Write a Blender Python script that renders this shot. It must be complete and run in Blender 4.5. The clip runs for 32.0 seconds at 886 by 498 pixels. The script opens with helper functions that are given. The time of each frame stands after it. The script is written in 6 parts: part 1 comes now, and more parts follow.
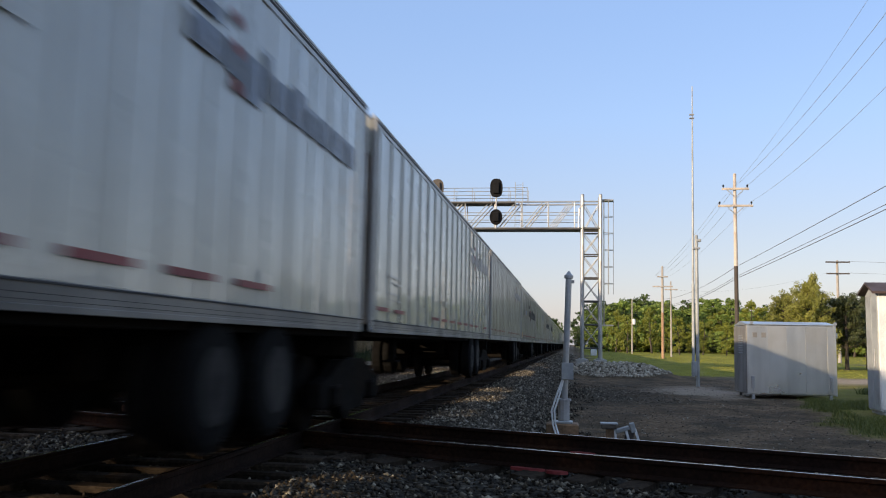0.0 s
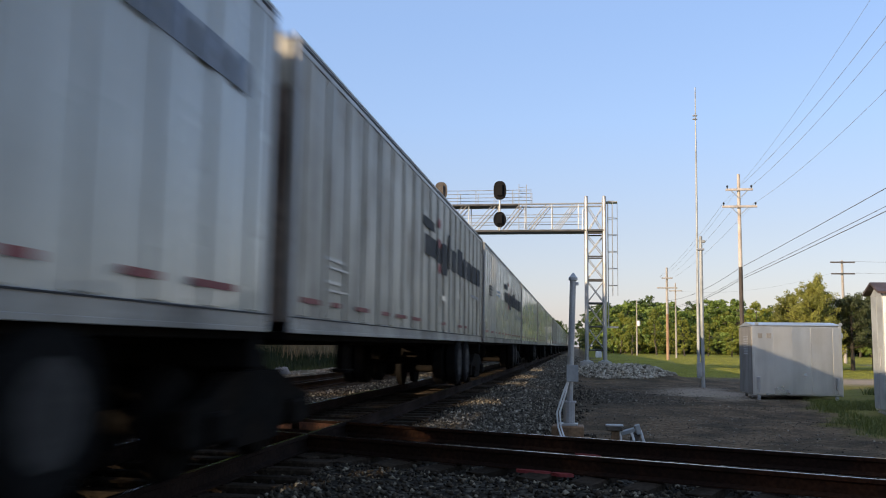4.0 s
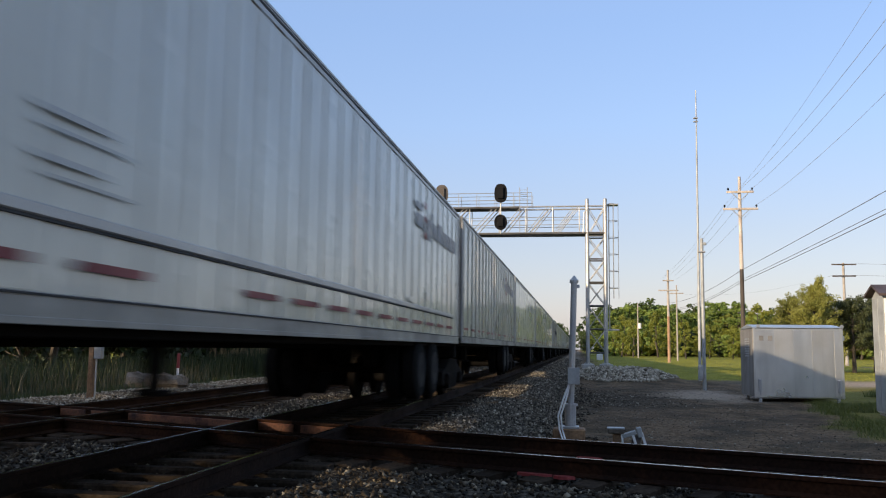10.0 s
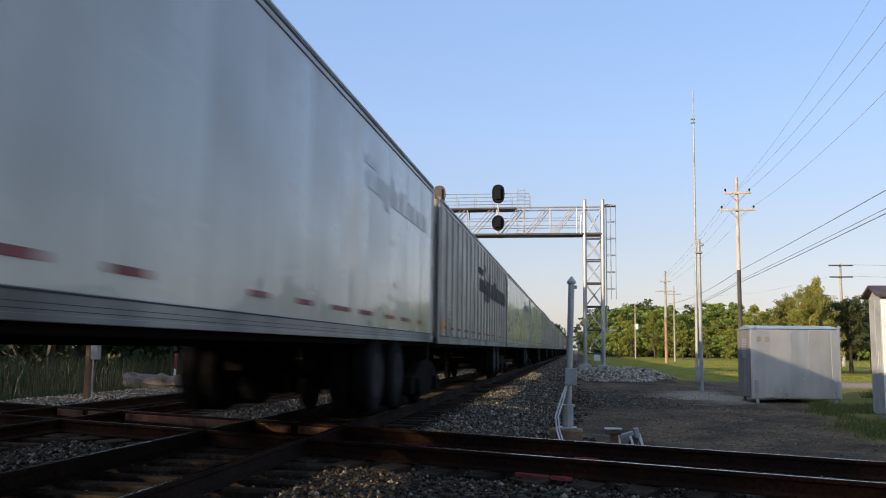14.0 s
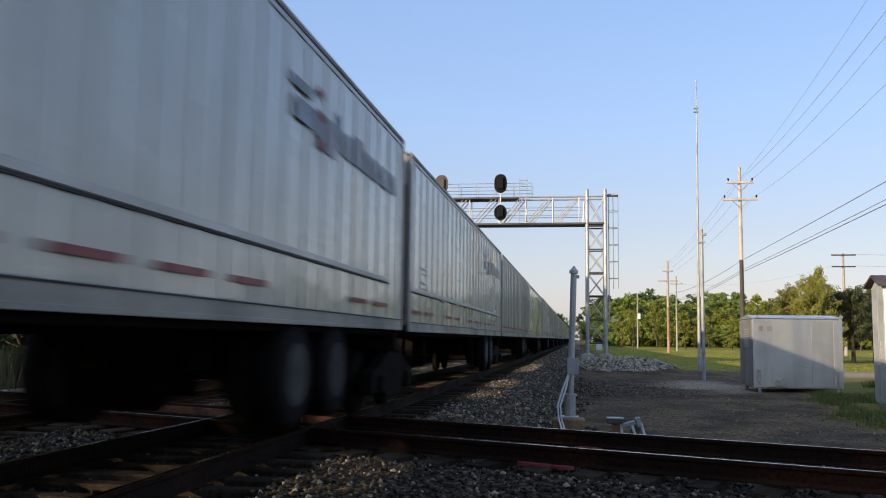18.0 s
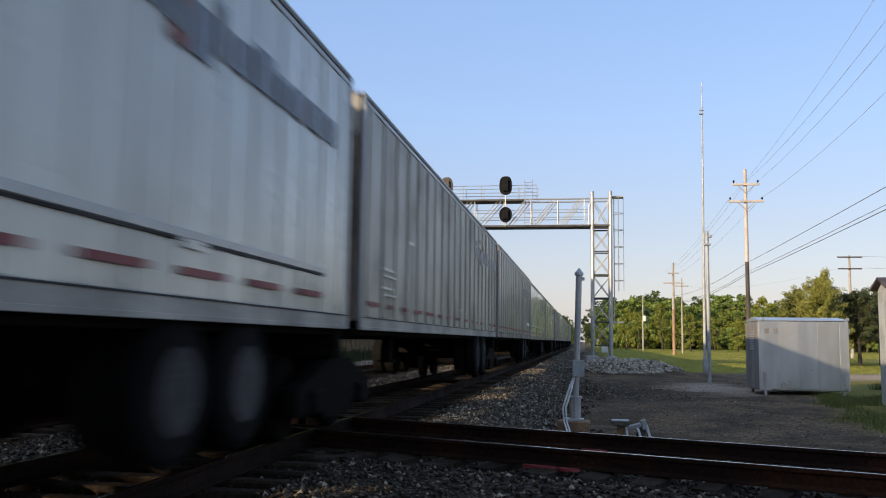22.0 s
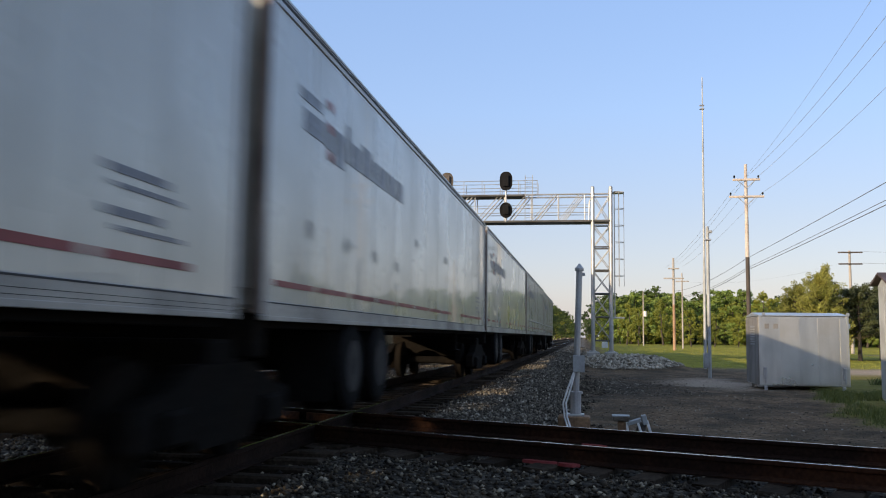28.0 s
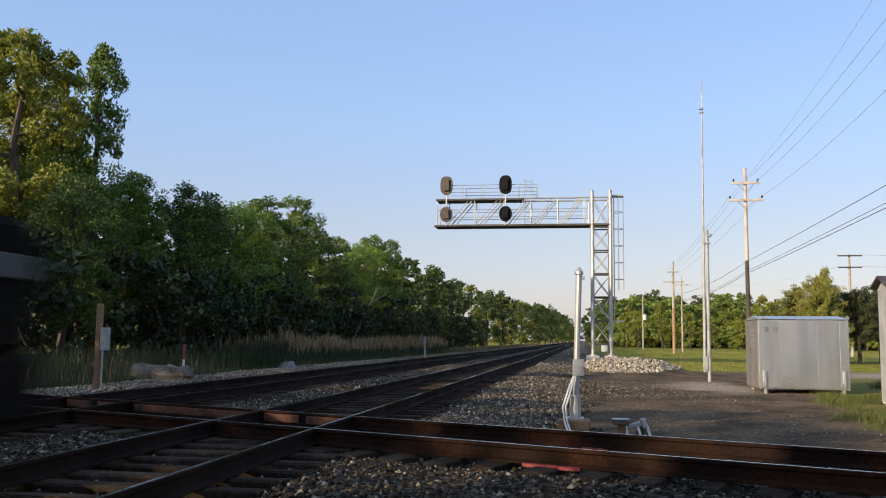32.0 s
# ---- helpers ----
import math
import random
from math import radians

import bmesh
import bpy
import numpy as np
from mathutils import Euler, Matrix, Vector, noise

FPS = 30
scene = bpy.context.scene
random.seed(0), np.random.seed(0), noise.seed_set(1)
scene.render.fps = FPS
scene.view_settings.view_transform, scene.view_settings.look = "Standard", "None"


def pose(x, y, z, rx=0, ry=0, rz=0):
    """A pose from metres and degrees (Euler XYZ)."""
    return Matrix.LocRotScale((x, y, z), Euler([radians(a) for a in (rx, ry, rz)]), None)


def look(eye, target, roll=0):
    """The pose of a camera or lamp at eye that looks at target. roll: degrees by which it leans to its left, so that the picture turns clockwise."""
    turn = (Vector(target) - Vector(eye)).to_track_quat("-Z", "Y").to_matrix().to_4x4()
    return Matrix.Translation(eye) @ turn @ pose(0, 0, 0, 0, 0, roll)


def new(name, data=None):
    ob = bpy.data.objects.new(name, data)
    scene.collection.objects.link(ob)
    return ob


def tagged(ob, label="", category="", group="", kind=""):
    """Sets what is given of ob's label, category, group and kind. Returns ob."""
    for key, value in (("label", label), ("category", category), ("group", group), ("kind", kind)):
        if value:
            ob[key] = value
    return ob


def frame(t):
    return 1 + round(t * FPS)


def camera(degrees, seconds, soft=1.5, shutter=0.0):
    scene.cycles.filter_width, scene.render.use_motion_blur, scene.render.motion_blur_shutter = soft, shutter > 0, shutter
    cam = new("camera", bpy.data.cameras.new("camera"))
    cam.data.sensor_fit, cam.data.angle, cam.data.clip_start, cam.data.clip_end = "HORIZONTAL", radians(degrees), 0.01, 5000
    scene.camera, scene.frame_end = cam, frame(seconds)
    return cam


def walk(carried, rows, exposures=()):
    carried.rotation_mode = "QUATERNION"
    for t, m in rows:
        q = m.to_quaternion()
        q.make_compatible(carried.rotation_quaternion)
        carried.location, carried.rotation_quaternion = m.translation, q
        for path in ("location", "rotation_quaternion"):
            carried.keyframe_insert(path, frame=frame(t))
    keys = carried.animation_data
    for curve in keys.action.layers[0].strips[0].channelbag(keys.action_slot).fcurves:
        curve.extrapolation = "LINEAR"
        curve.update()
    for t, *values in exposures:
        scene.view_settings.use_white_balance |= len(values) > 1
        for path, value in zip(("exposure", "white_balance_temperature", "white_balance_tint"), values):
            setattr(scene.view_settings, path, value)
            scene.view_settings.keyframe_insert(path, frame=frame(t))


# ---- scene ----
# ---------------------------------------------------------------- camera: it stands beside the diamond and sways a little
cam = camera(54.0, 32.0, soft=1.08, shutter=0.55)
EYE = 1.045
walk(cam, [(t, pose(0, 0, EYE, rx, ry, rz)) for t, rx, ry, rz in (
    (0, 96.101, -1.106, 8.487), (0.5, 96.108, -0.864, 8.558), (1, 96.11, -0.948, 8.635), (1.5, 96.108, -0.922, 8.605),
    (2, 96.107, -0.851, 8.707), (2.5, 96.06, -0.767, 8.781), (3, 96.102, -0.817, 8.772), (3.5, 96.221, -0.738, 8.783),
    (5.5, 96.345, -0.792, 8.839), (6, 96.41, -0.908, 8.812), (6.5, 96.462, -0.817, 8.834), (7, 96.471, -0.785, 8.786),
    (7.5, 96.432, -0.607, 8.814), (8, 96.402, -0.694, 8.795), (8.5, 96.44, -0.583, 8.873), (9, 96.505, -0.558, 8.922),
    (9.5, 96.476, -0.642, 8.904), (10, 96.47, -0.659, 8.86), (10.5, 96.453, -0.740, 8.842), (11, 96.471, -0.655, 8.841),
    (11.5, 96.486, -0.602, 8.828), (12, 96.463, -0.665, 8.845), (12.5, 96.486, -0.619, 8.864), (13, 96.515, -0.696, 8.741),
    (13.5, 96.525, -0.618, 8.697), (14, 96.517, -0.686, 8.69), (14.5, 96.525, -0.836, 8.703), (16.5, 96.242, -0.666, 8.857),
    (17, 96.115, -0.718, 8.805), (17.5, 95.909, -0.647, 8.809), (18, 95.833, -0.698, 8.842), (18.5, 95.877, -0.599, 8.918),
    (19, 95.849, -0.644, 8.909), (19.5, 95.836, -0.706, 8.913), (20, 95.814, -0.609, 8.966), (20.5, 95.792, -0.656, 9.013),
    (21, 95.777, -0.708, 9.074), (21.5, 95.85, -0.652, 9.132), (22, 95.968, -0.729, 9.176), (22.5, 95.971, -0.738, 9.227),
    (23, 95.957, -0.681, 9.289), (23.5, 95.927, -0.858, 9.315), (24, 95.932, -0.842, 9.33), (24.5, 95.935, -0.811, 9.23),
    (25, 95.93, -0.896, 9.23), (25.5, 95.988, -0.876, 9.265), (27.5, 95.767, -0.577, 9.33), (28, 95.672, -0.685, 9.205),
    (28.5, 95.672, -0.456, 9.219), (29, 95.607, -0.539, 9.207), (29.5, 95.692, -0.540, 9.144), (30, 95.769, -0.577, 9.097),
    (30.5, 95.837, -0.679, 9.106), (31, 95.875, -0.598, 9.118), (31.5, 95.884, -0.567, 9.126), (32, 95.909, -0.648, 9.179),
)])

# ---------------------------------------------------------------- daylight: low sun over the gap in the trees
SUN_EL, SUN_BACK = 15.0, 44.0
to_sun = Vector((-math.cos(radians(SUN_BACK)) * math.cos(radians(SUN_EL)), -math.sin(radians(SUN_BACK)) * math.cos(radians(SUN_EL)), math.sin(radians(SUN_EL))))
sun = new("sun", bpy.data.lights.new("sun", "SUN"))
sun.data.energy, sun.data.angle, sun.data.color = 5.1, radians(0.6), (1.0, 0.8, 0.56)
sun.matrix_world = look(to_sun * 50, (0, 0, 0))
world = bpy.data.worlds.new("sky")
scene.world = world
world.use_nodes = True
sky = world.node_tree.nodes.new("ShaderNodeTexSky")
sky.sky_type, sky.sun_disc = "NISHITA", False
sky.sun_elevation, sky.sun_rotation = radians(SUN_EL), math.atan2(to_sun.x, to_sun.y)
sky.air_density, sky.dust_density, sky.ozone_density = 1.0, 1.0, 1.3
bg = world.node_tree.nodes["Background"]
bg.inputs["Strength"].default_value = 0.165
grade = world.node_tree.nodes.new("ShaderNodeMix")
grade.data_type, grade.blend_type = "RGBA", "MULTIPLY"
grade.inputs[0].default_value, grade.inputs[7].default_value = 1.0, (1.1, 1.0, 1.12, 1)
world.node_tree.links.new(sky.outputs[0], grade.inputs[6])
haze = world.node_tree.nodes.new("ShaderNodeMix")   # thin even haze under the clear sky
haze.data_type = "RGBA"
haze.inputs[0].default_value, haze.inputs[7].default_value = 0.62, (2.0, 2.71, 4.08, 1)
world.node_tree.links.new(grade.outputs[2], haze.inputs[6])
# the haze pales the sky towards the horizon
coord, split, pale = (world.node_tree.nodes.new(n) for n in ("ShaderNodeTexCoord", "ShaderNodeSeparateXYZ", "ShaderNodeValToRGB"))
world.node_tree.links.new(coord.outputs["Generated"], split.inputs[0])
world.node_tree.links.new(split.outputs["Z"], pale.inputs[0])
tones = ((0.03, (1.1, 0.95, 0.8)), (0.13, (1.05, 0.965, 0.875)), (0.25, (0.98, 1.04, 1.07)), (0.36, (0.91, 1.01, 1.09)), (0.8, (1.0, 1.0, 1.0)))
while len(pale.color_ramp.elements) < len(tones):
    pale.color_ramp.elements.new(0.5)
for e, (at, tone) in zip(pale.color_ramp.elements, tones):
    e.position, e.color = at, (*tone, 1)
clear = world.node_tree.nodes.new("ShaderNodeMix")
clear.data_type, clear.blend_type = "RGBA", "MULTIPLY"
clear.inputs[0].default_value = 1.0
world.node_tree.links.new(haze.outputs[2], clear.inputs[6])
world.node_tree.links.new(pale.outputs[0], clear.inputs[7])
world.node_tree.links.new(clear.outputs[2], bg.inputs["Color"])
scene.view_settings.exposure = 0.35

# ---------------------------------------------------------------- materials
def mat(name, base, rough=0.7, metal=0.0, var=0.25, big=1.5, fine=30.0, bump=0.15, tint=None, streak=0.0, objvar=0.0, spec=0.5, coat=0.0, glow=0.0):
    """A surface with variation at two scales; tint: second colour for large stains; streak: vertical run-off marks."""
    m = bpy.data.materials.new(name)
    m.use_nodes = True
    nt = m.node_tree
    N, Lk = nt.nodes, nt.links
    bsdf = N["Principled BSDF"]
    tc = N.new("ShaderNodeTexCoord")
    info = N.new("ShaderNodeObjectInfo")
    shift = N.new("ShaderNodeVectorMath")
    shift.operation = "MULTIPLY_ADD"
    Lk.new(info.outputs["Random"], shift.inputs[0])
    shift.inputs[1].default_value = (37.0, 53.0, 11.0)
    Lk.new(tc.outputs["Object"], shift.inputs[2])
    def noi(scale, detail, vec):
        n = N.new("ShaderNodeTexNoise")
        n.inputs["Scale"].default_value, n.inputs["Detail"].default_value = scale, detail
        Lk.new(vec, n.inputs["Vector"])
        return n.outputs["Fac"]
    def ramp(fac, a, b, lo=0.35, hi=0.65):
        r = N.new("ShaderNodeMapRange")
        r.inputs[1].default_value, r.inputs[2].default_value, r.inputs[3].default_value, r.inputs[4].default_value = lo, hi, a, b
        Lk.new(fac, r.inputs[0])
        return r.outputs[0]
    def mult(col, fac):
        x = N.new("ShaderNodeMix")
        x.data_type, x.blend_type = "RGBA", "MULTIPLY"
        x.inputs[0].default_value = 1.0
        Lk.new(col, x.inputs[6])
        Lk.new(fac, x.inputs[7])
        return x.outputs[2]
    vec = shift.outputs[0]
    n1, n2 = noi(big, 4, vec), noi(fine, 3, vec)
    mix = N.new("ShaderNodeMix")
    mix.data_type = "RGBA"
    t = tint or tuple(c * 0.6 for c in base)
    mix.inputs[6].default_value, mix.inputs[7].default_value = (*base, 1), (*t, 1)
    Lk.new(ramp(n1, 0, 1, 0.45, 0.75), mix.inputs[0])
    col = mult(mix.outputs[2], ramp(n2, 1 - var, 1 + var * 0.6, 0.3, 0.7))
    if streak:
        sc = N.new("ShaderNodeVectorMath")
        sc.operation = "MULTIPLY"
        sc.inputs[1].default_value = (1.0, 2.2, 0.12)
        Lk.new(vec, sc.inputs[0])
        col = mult(col, ramp(noi(2.0, 5, sc.outputs[0]), 1.0, 1 - streak, 0.45, 0.8))
    if objvar:
        col = mult(col, ramp(info.outputs["Random"], 1 - objvar, 1 + objvar * 0.4, 0, 1))
    Lk.new(col, bsdf.inputs["Base Color"])
    Lk.new(ramp(n1, max(rough - 0.1, 0.03), min(rough + 0.12, 1), 0.3, 0.7), bsdf.inputs["Roughness"])
    bsdf.inputs["Metallic"].default_value = metal
    bsdf.inputs["Specular IOR Level"].default_value = spec
    bsdf.inputs["Coat Weight"].default_value = coat
    if bump:
        bp = N.new("ShaderNodeBump")
        bp.inputs["Strength"].default_value, bp.inputs["Distance"].default_value = bump, 0.02
        Lk.new(n2, bp.inputs["Height"])
        Lk.new(bp.outputs[0], bsdf.inputs["Normal"])
    if glow:
        bsdf.inputs["Emission Color"].default_value, bsdf.inputs["Emission Strength"].default_value = (*base, 1), glow
    return m


def leaf_mat(name, a, b, island=True, trans=0.35):
    """Foliage: tone differs from leaf to leaf, some light comes through."""
    m = bpy.data.materials.new(name)
    m.use_nodes = True
    nt = m.node_tree
    N, Lk = nt.nodes, nt.links
    out, bsdf = N["Material Output"], N["Principled BSDF"]
    geo, info, tc = N.new("ShaderNodeNewGeometry"), N.new("ShaderNodeObjectInfo"), N.new("ShaderNodeTexCoord")
    noi = N.new("ShaderNodeTexNoise")
    noi.inputs["Scale"].default_value = 0.35
    Lk.new(tc.outputs["Object"], noi.inputs["Vector"])
    add = N.new("ShaderNodeMath")
    add.operation = "ADD"
    Lk.new(geo.outputs["Random Per Island"], add.inputs[0])
    Lk.new(noi.outputs["Fac"], add.inputs[1])
    add2 = N.new("ShaderNodeMath")
    add2.operation = "MULTIPLY_ADD"
    Lk.new(info.outputs["Random"], add2.inputs[0])
    add2.inputs[1].default_value = 0.8
    Lk.new(add.outputs[0], add2.inputs[2])
    mr = N.new("ShaderNodeMapRange")
    mr.inputs[1].default_value, mr.inputs[2].default_value = 0.4, 2.1
    Lk.new(add2.outputs[0], mr.inputs[0])
    mix = N.new("ShaderNodeMix")
    mix.data_type = "RGBA"
    mix.inputs[6].default_value, mix.inputs[7].default_value = (*a, 1), (*b, 1)
    Lk.new(mr.outputs[0], mix.inputs[0])
    Lk.new(mix.outputs[2], bsdf.inputs["Base Color"])
    bsdf.inputs["Roughness"].default_value = 0.6
    tr = N.new("ShaderNodeBsdfTranslucent")
    Lk.new(mix.outputs[2], tr.inputs["Color"])
    ms = N.new("ShaderNodeMixShader")
    ms.inputs[0].default_value = trans
    Lk.new(bsdf.outputs[0], ms.inputs[1])
    Lk.new(tr.outputs[0], ms.inputs[2])
    Lk.new(ms.outputs[0], out.inputs["Surface"])
    return m


def ground_mat():
    """Stones, bare soil and turf on the one sheet of ground, told apart by the sheet's cover attribute."""
    m = bpy.data.materials.new("ground_cover")
    m.use_nodes = True
    nt = m.node_tree
    N, Lk = nt.nodes, nt.links
    bsdf = N["Principled BSDF"]
    tc = N.new("ShaderNodeTexCoord")
    at = N.new("ShaderNodeAttribute")
    at.attribute_name = "cover"
    sep = N.new("ShaderNodeSeparateColor")
    Lk.new(at.outputs["Color"], sep.inputs[0])
    def noi(scale, detail=4, rough=0.6):
        n = N.new("ShaderNodeTexNoise")
        n.inputs["Scale"].default_value, n.inputs["Detail"].default_value, n.inputs["Roughness"].default_value = scale, detail, rough
        Lk.new(tc.outputs["Object"], n.inputs["Vector"])
        return n.outputs["Fac"]
    def ramp(fac, cols):
        r = N.new("ShaderNodeValToRGB")
        el = r.color_ramp.elements
        while len(el) < len(cols):
            el.new(0.5)
        for e, (p, c) in zip(el, cols):
            e.position, e.color = p, (*c, 1)
        Lk.new(fac, r.inputs[0])
        return r.outputs[0]
    def mix(fac, a, b, mode="MIX"):
        x = N.new("ShaderNodeMix")
        x.data_type, x.blend_type = "RGBA", mode
        if isinstance(fac, float):
            x.inputs[0].default_value = fac
        else:
            Lk.new(fac, x.inputs[0])
        Lk.new(a, x.inputs[6])
        Lk.new(b, x.inputs[7])
        return x.outputs[2]
    vor = N.new("ShaderNodeTexVoronoi")
    vor.inputs["Scale"].default_value = 17.0
    Lk.new(tc.outputs["Object"], vor.inputs["Vector"])
    sepv = N.new("ShaderNodeSeparateColor")
    Lk.new(vor.outputs["Color"], sepv.inputs[0])
    stone = mix(1.0, ramp(sepv.outputs[0], [(0, (0.025, 0.02, 0.014)), (0.6, (0.062, 0.052, 0.038)), (1, (0.165, 0.142, 0.107))]), ramp(vor.outputs["Distance"], [(0.0, (1, 1, 1)), (0.5, (0.7, 0.7, 0.7)), (0.75, (0.3, 0.3, 0.3))]), "MULTIPLY")
    soil = mix(ramp(noi(0.9, 6, 0.65), [(0.42, (0, 0, 0)), (0.6, (1, 1, 1))]), ramp(noi(14.0, 6, 0.7), [(0.3, (0.05, 0.034, 0.02)), (0.5, (0.15, 0.1, 0.057)), (0.72, (0.31, 0.22, 0.135))]), ramp(noi(30.0, 3), [(0.3, (0.028, 0.02, 0.012)), (0.7, (0.1, 0.076, 0.046))]))
    turf = mix(1.0, ramp(noi(0.5, 5), [(0.3, (0.15, 0.15, 0.022)), (0.55, (0.29, 0.275, 0.036)), (0.75, (0.42, 0.37, 0.08))]), ramp(noi(25.0, 4), [(0.3, (0.5, 0.5, 0.5)), (0.7, (1.15, 1.15, 1.1))]), "MULTIPLY")
    sand = ramp(noi(9.0, 5), [(0.3, (0.26, 0.2, 0.145)), (0.7, (0.45, 0.37, 0.28))])
    col = mix(sep.outputs[2], mix(sep.outputs[1], mix(sep.outputs[0], soil, stone), turf), sand)
    Lk.new(col, bsdf.inputs["Base Color"])
    bsdf.inputs["Roughness"].default_value = 0.92
    bsdf.inputs["Specular IOR Level"].default_value = 0.1
    bp = N.new("ShaderNodeBump")
    bp.inputs["Strength"].default_value, bp.inputs["Distance"].default_value = 0.8, 0.03
    inv = N.new("ShaderNodeMath")
    inv.operation = "MULTIPLY_ADD"
    inv.inputs[1].default_value = -0.8
    Lk.new(vor.outputs["Distance"], inv.inputs[0])
    Lk.new(noi(40.0, 4), inv.inputs[2])
    Lk.new(inv.outputs[0], bp.inputs["Height"])
    Lk.new(bp.outputs[0], bsdf.inputs["Normal"])
    return m


M_GROUND = ground_mat()
M_STONE = mat("ballast_stone", (0.24, 0.225, 0.21), 0.85, var=0.35, big=0.8, fine=60, bump=0.3, tint=(0.15, 0.13, 0.12), objvar=0.3)
M_STEEL = mat("worn_rail_head", (0.58, 0.56, 0.54), 0.17, 1.0, var=0.12, big=0.5, fine=80, bump=0.03, tint=(0.5, 0.46, 0.43))
M_RUST = mat("rusty_rail_side", (0.02, 0.0105, 0.0068), 0.85, 0.0, spec=0.08, var=0.4, big=0.9, fine=25, bump=0.3, tint=(0.01, 0.007, 0.005))
M_RUSTPATCH = mat("patchy_rusty_web", (0.018, 0.0095, 0.0062), 0.85, 0.0, spec=0.08, var=0.4, big=1.1, fine=25, bump=0.3, tint=(0.055, 0.022, 0.01))
M_ORANGE = mat("orange_rust", (0.13, 0.048, 0.019), 0.8, 0.0, var=0.4, big=3.5, fine=30, bump=0.3, tint=(0.03, 0.015, 0.01))
M_TIE = mat("creosoted_timber", (0.038, 0.028, 0.019), 0.9, spec=0.05, var=0.45, big=2.0, fine=22, bump=0.5, tint=(0.085, 0.064, 0.046), objvar=0.4)
M_GALV = mat("galvanised_steel", (0.42, 0.42, 0.41), 0.45, 0.5, var=0.1, big=2.0, fine=30, bump=0.03, tint=(0.33, 0.33, 0.33))
M_ALU = mat("brushed_aluminium", (0.62, 0.62, 0.595), 0.36, 0.85, var=0.06, big=0.8, fine=60, bump=0.02, tint=(0.48, 0.47, 0.44), streak=0.35)
M_ALUDARK = mat("aluminium_trim", (0.5, 0.5, 0.5), 0.5, 0.7, var=0.15, big=1.2, fine=30, bump=0.05)
# darker aluminium: on the cabinet end it stands for dark reflections
M_ALUDULL = mat("darkened_aluminium", (0.3, 0.285, 0.265), 0.6, 0.6, var=0.12, big=1.2, fine=40, bump=0.03, tint=(0.2, 0.18, 0.16), streak=0.4)
M_BLACK = mat("matt_black_paint", (0.012, 0.012, 0.013), 0.8, spec=0.1, var=0.2, big=2, fine=20, bump=0.05)
M_GRATE = mat("dark_steel_grating", (0.1, 0.098, 0.095), 0.6, 0.3, var=0.3, big=1, fine=20, bump=0.1, tint=(0.05, 0.048, 0.045))
M_BROWNSIG = mat("weathered_brown_paint", (0.075, 0.06, 0.048), 0.6, var=0.35, big=4, fine=30, bump=0.05)
M_LENS = mat("dark_lens_glass", (0.02, 0.02, 0.022), 0.1, var=0.1, bump=0, coat=0.5)
M_CONC = mat("concrete", (0.42, 0.4, 0.36), 0.9, var=0.25, big=1.5, fine=25, bump=0.3, tint=(0.28, 0.25, 0.21))
M_WOOD = mat("weathered_pole_wood", (0.54, 0.47, 0.41), 0.85, var=0.3, big=1.2, fine=18, bump=0.3, tint=(0.4, 0.33, 0.27), streak=0.3)
M_GREYWOOD = mat("silvered_pole_wood", (0.4, 0.36, 0.32), 0.9, var=0.3, big=1.2, fine=18, bump=0.3, tint=(0.3, 0.26, 0.22), streak=0.3)
M_RUSTWOOD = mat("red_brown_pole_wood", (0.4, 0.25, 0.15), 0.9, var=0.3, big=1.2, fine=18, bump=0.3, tint=(0.27, 0.16, 0.1), streak=0.3)
M_DARKWOOD = mat("tarred_pole_wood", (0.075, 0.06, 0.05), 0.85, var=0.3, big=1.2, fine=18, bump=0.3, streak=0.3)
M_POST = mat("old_fence_post_wood", (0.26, 0.15, 0.075), 0.85, var=0.35, big=1.6, fine=25, bump=0.4, tint=(0.14, 0.085, 0.05), streak=0.35)
M_GREY = mat("grey_painted_metal", (0.36, 0.37, 0.36), 0.5, 0.1, var=0.1, big=2, fine=30, bump=0.05)
M_RED = mat("red_paint", (0.27, 0.04, 0.038), 0.6, var=0.2, big=3, fine=30, bump=0.1)
M_WHITE = mat("white_paint", (0.78, 0.77, 0.74), 0.5, var=0.1, big=2, fine=30, bump=0.05)
M_WIRE = mat("weathered_cable", (0.12, 0.12, 0.125), 0.6, var=0.1, bump=0)
M_ROOF = mat("brown_metal_roof", (0.09, 0.06, 0.05), 0.5, 0.2, var=0.2, big=2, fine=20, bump=0.1)
M_BARK = mat("grey_brown_bark", (0.07, 0.055, 0.04), 0.9, var=0.4, big=2.0, fine=14, bump=0.6, tint=(0.04, 0.034, 0.026))
M_PALEBARK = mat("pale_dead_wood", (0.4, 0.35, 0.28), 0.85, var=0.3, big=2.0, fine=14, bump=0.4)
M_LEAF = leaf_mat("broad_leaves", (0.008, 0.022, 0.004), (0.13, 0.2, 0.028), trans=0.25)
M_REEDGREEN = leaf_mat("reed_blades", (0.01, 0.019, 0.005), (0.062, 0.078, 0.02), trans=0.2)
M_FIELD = leaf_mat("field_grass_blades", (0.14, 0.15, 0.02), (0.42, 0.39, 0.06), trans=0.3)
M_LOG = mat("weathered_log", (0.15, 0.125, 0.095), 0.85, var=0.35, big=3, fine=20, bump=0.5, tint=(0.055, 0.045, 0.035))
M_LEAFMID = leaf_mat("fresh_green_leaves", (0.022, 0.05, 0.008), (0.16, 0.24, 0.034), trans=0.35)
# brighter copy of the fresh green: sunlight on crowns as leaf colour
M_LEAFSUN = leaf_mat("sunlit_green_leaves", (0.035, 0.07, 0.01), (0.2, 0.29, 0.042), trans=0.35)
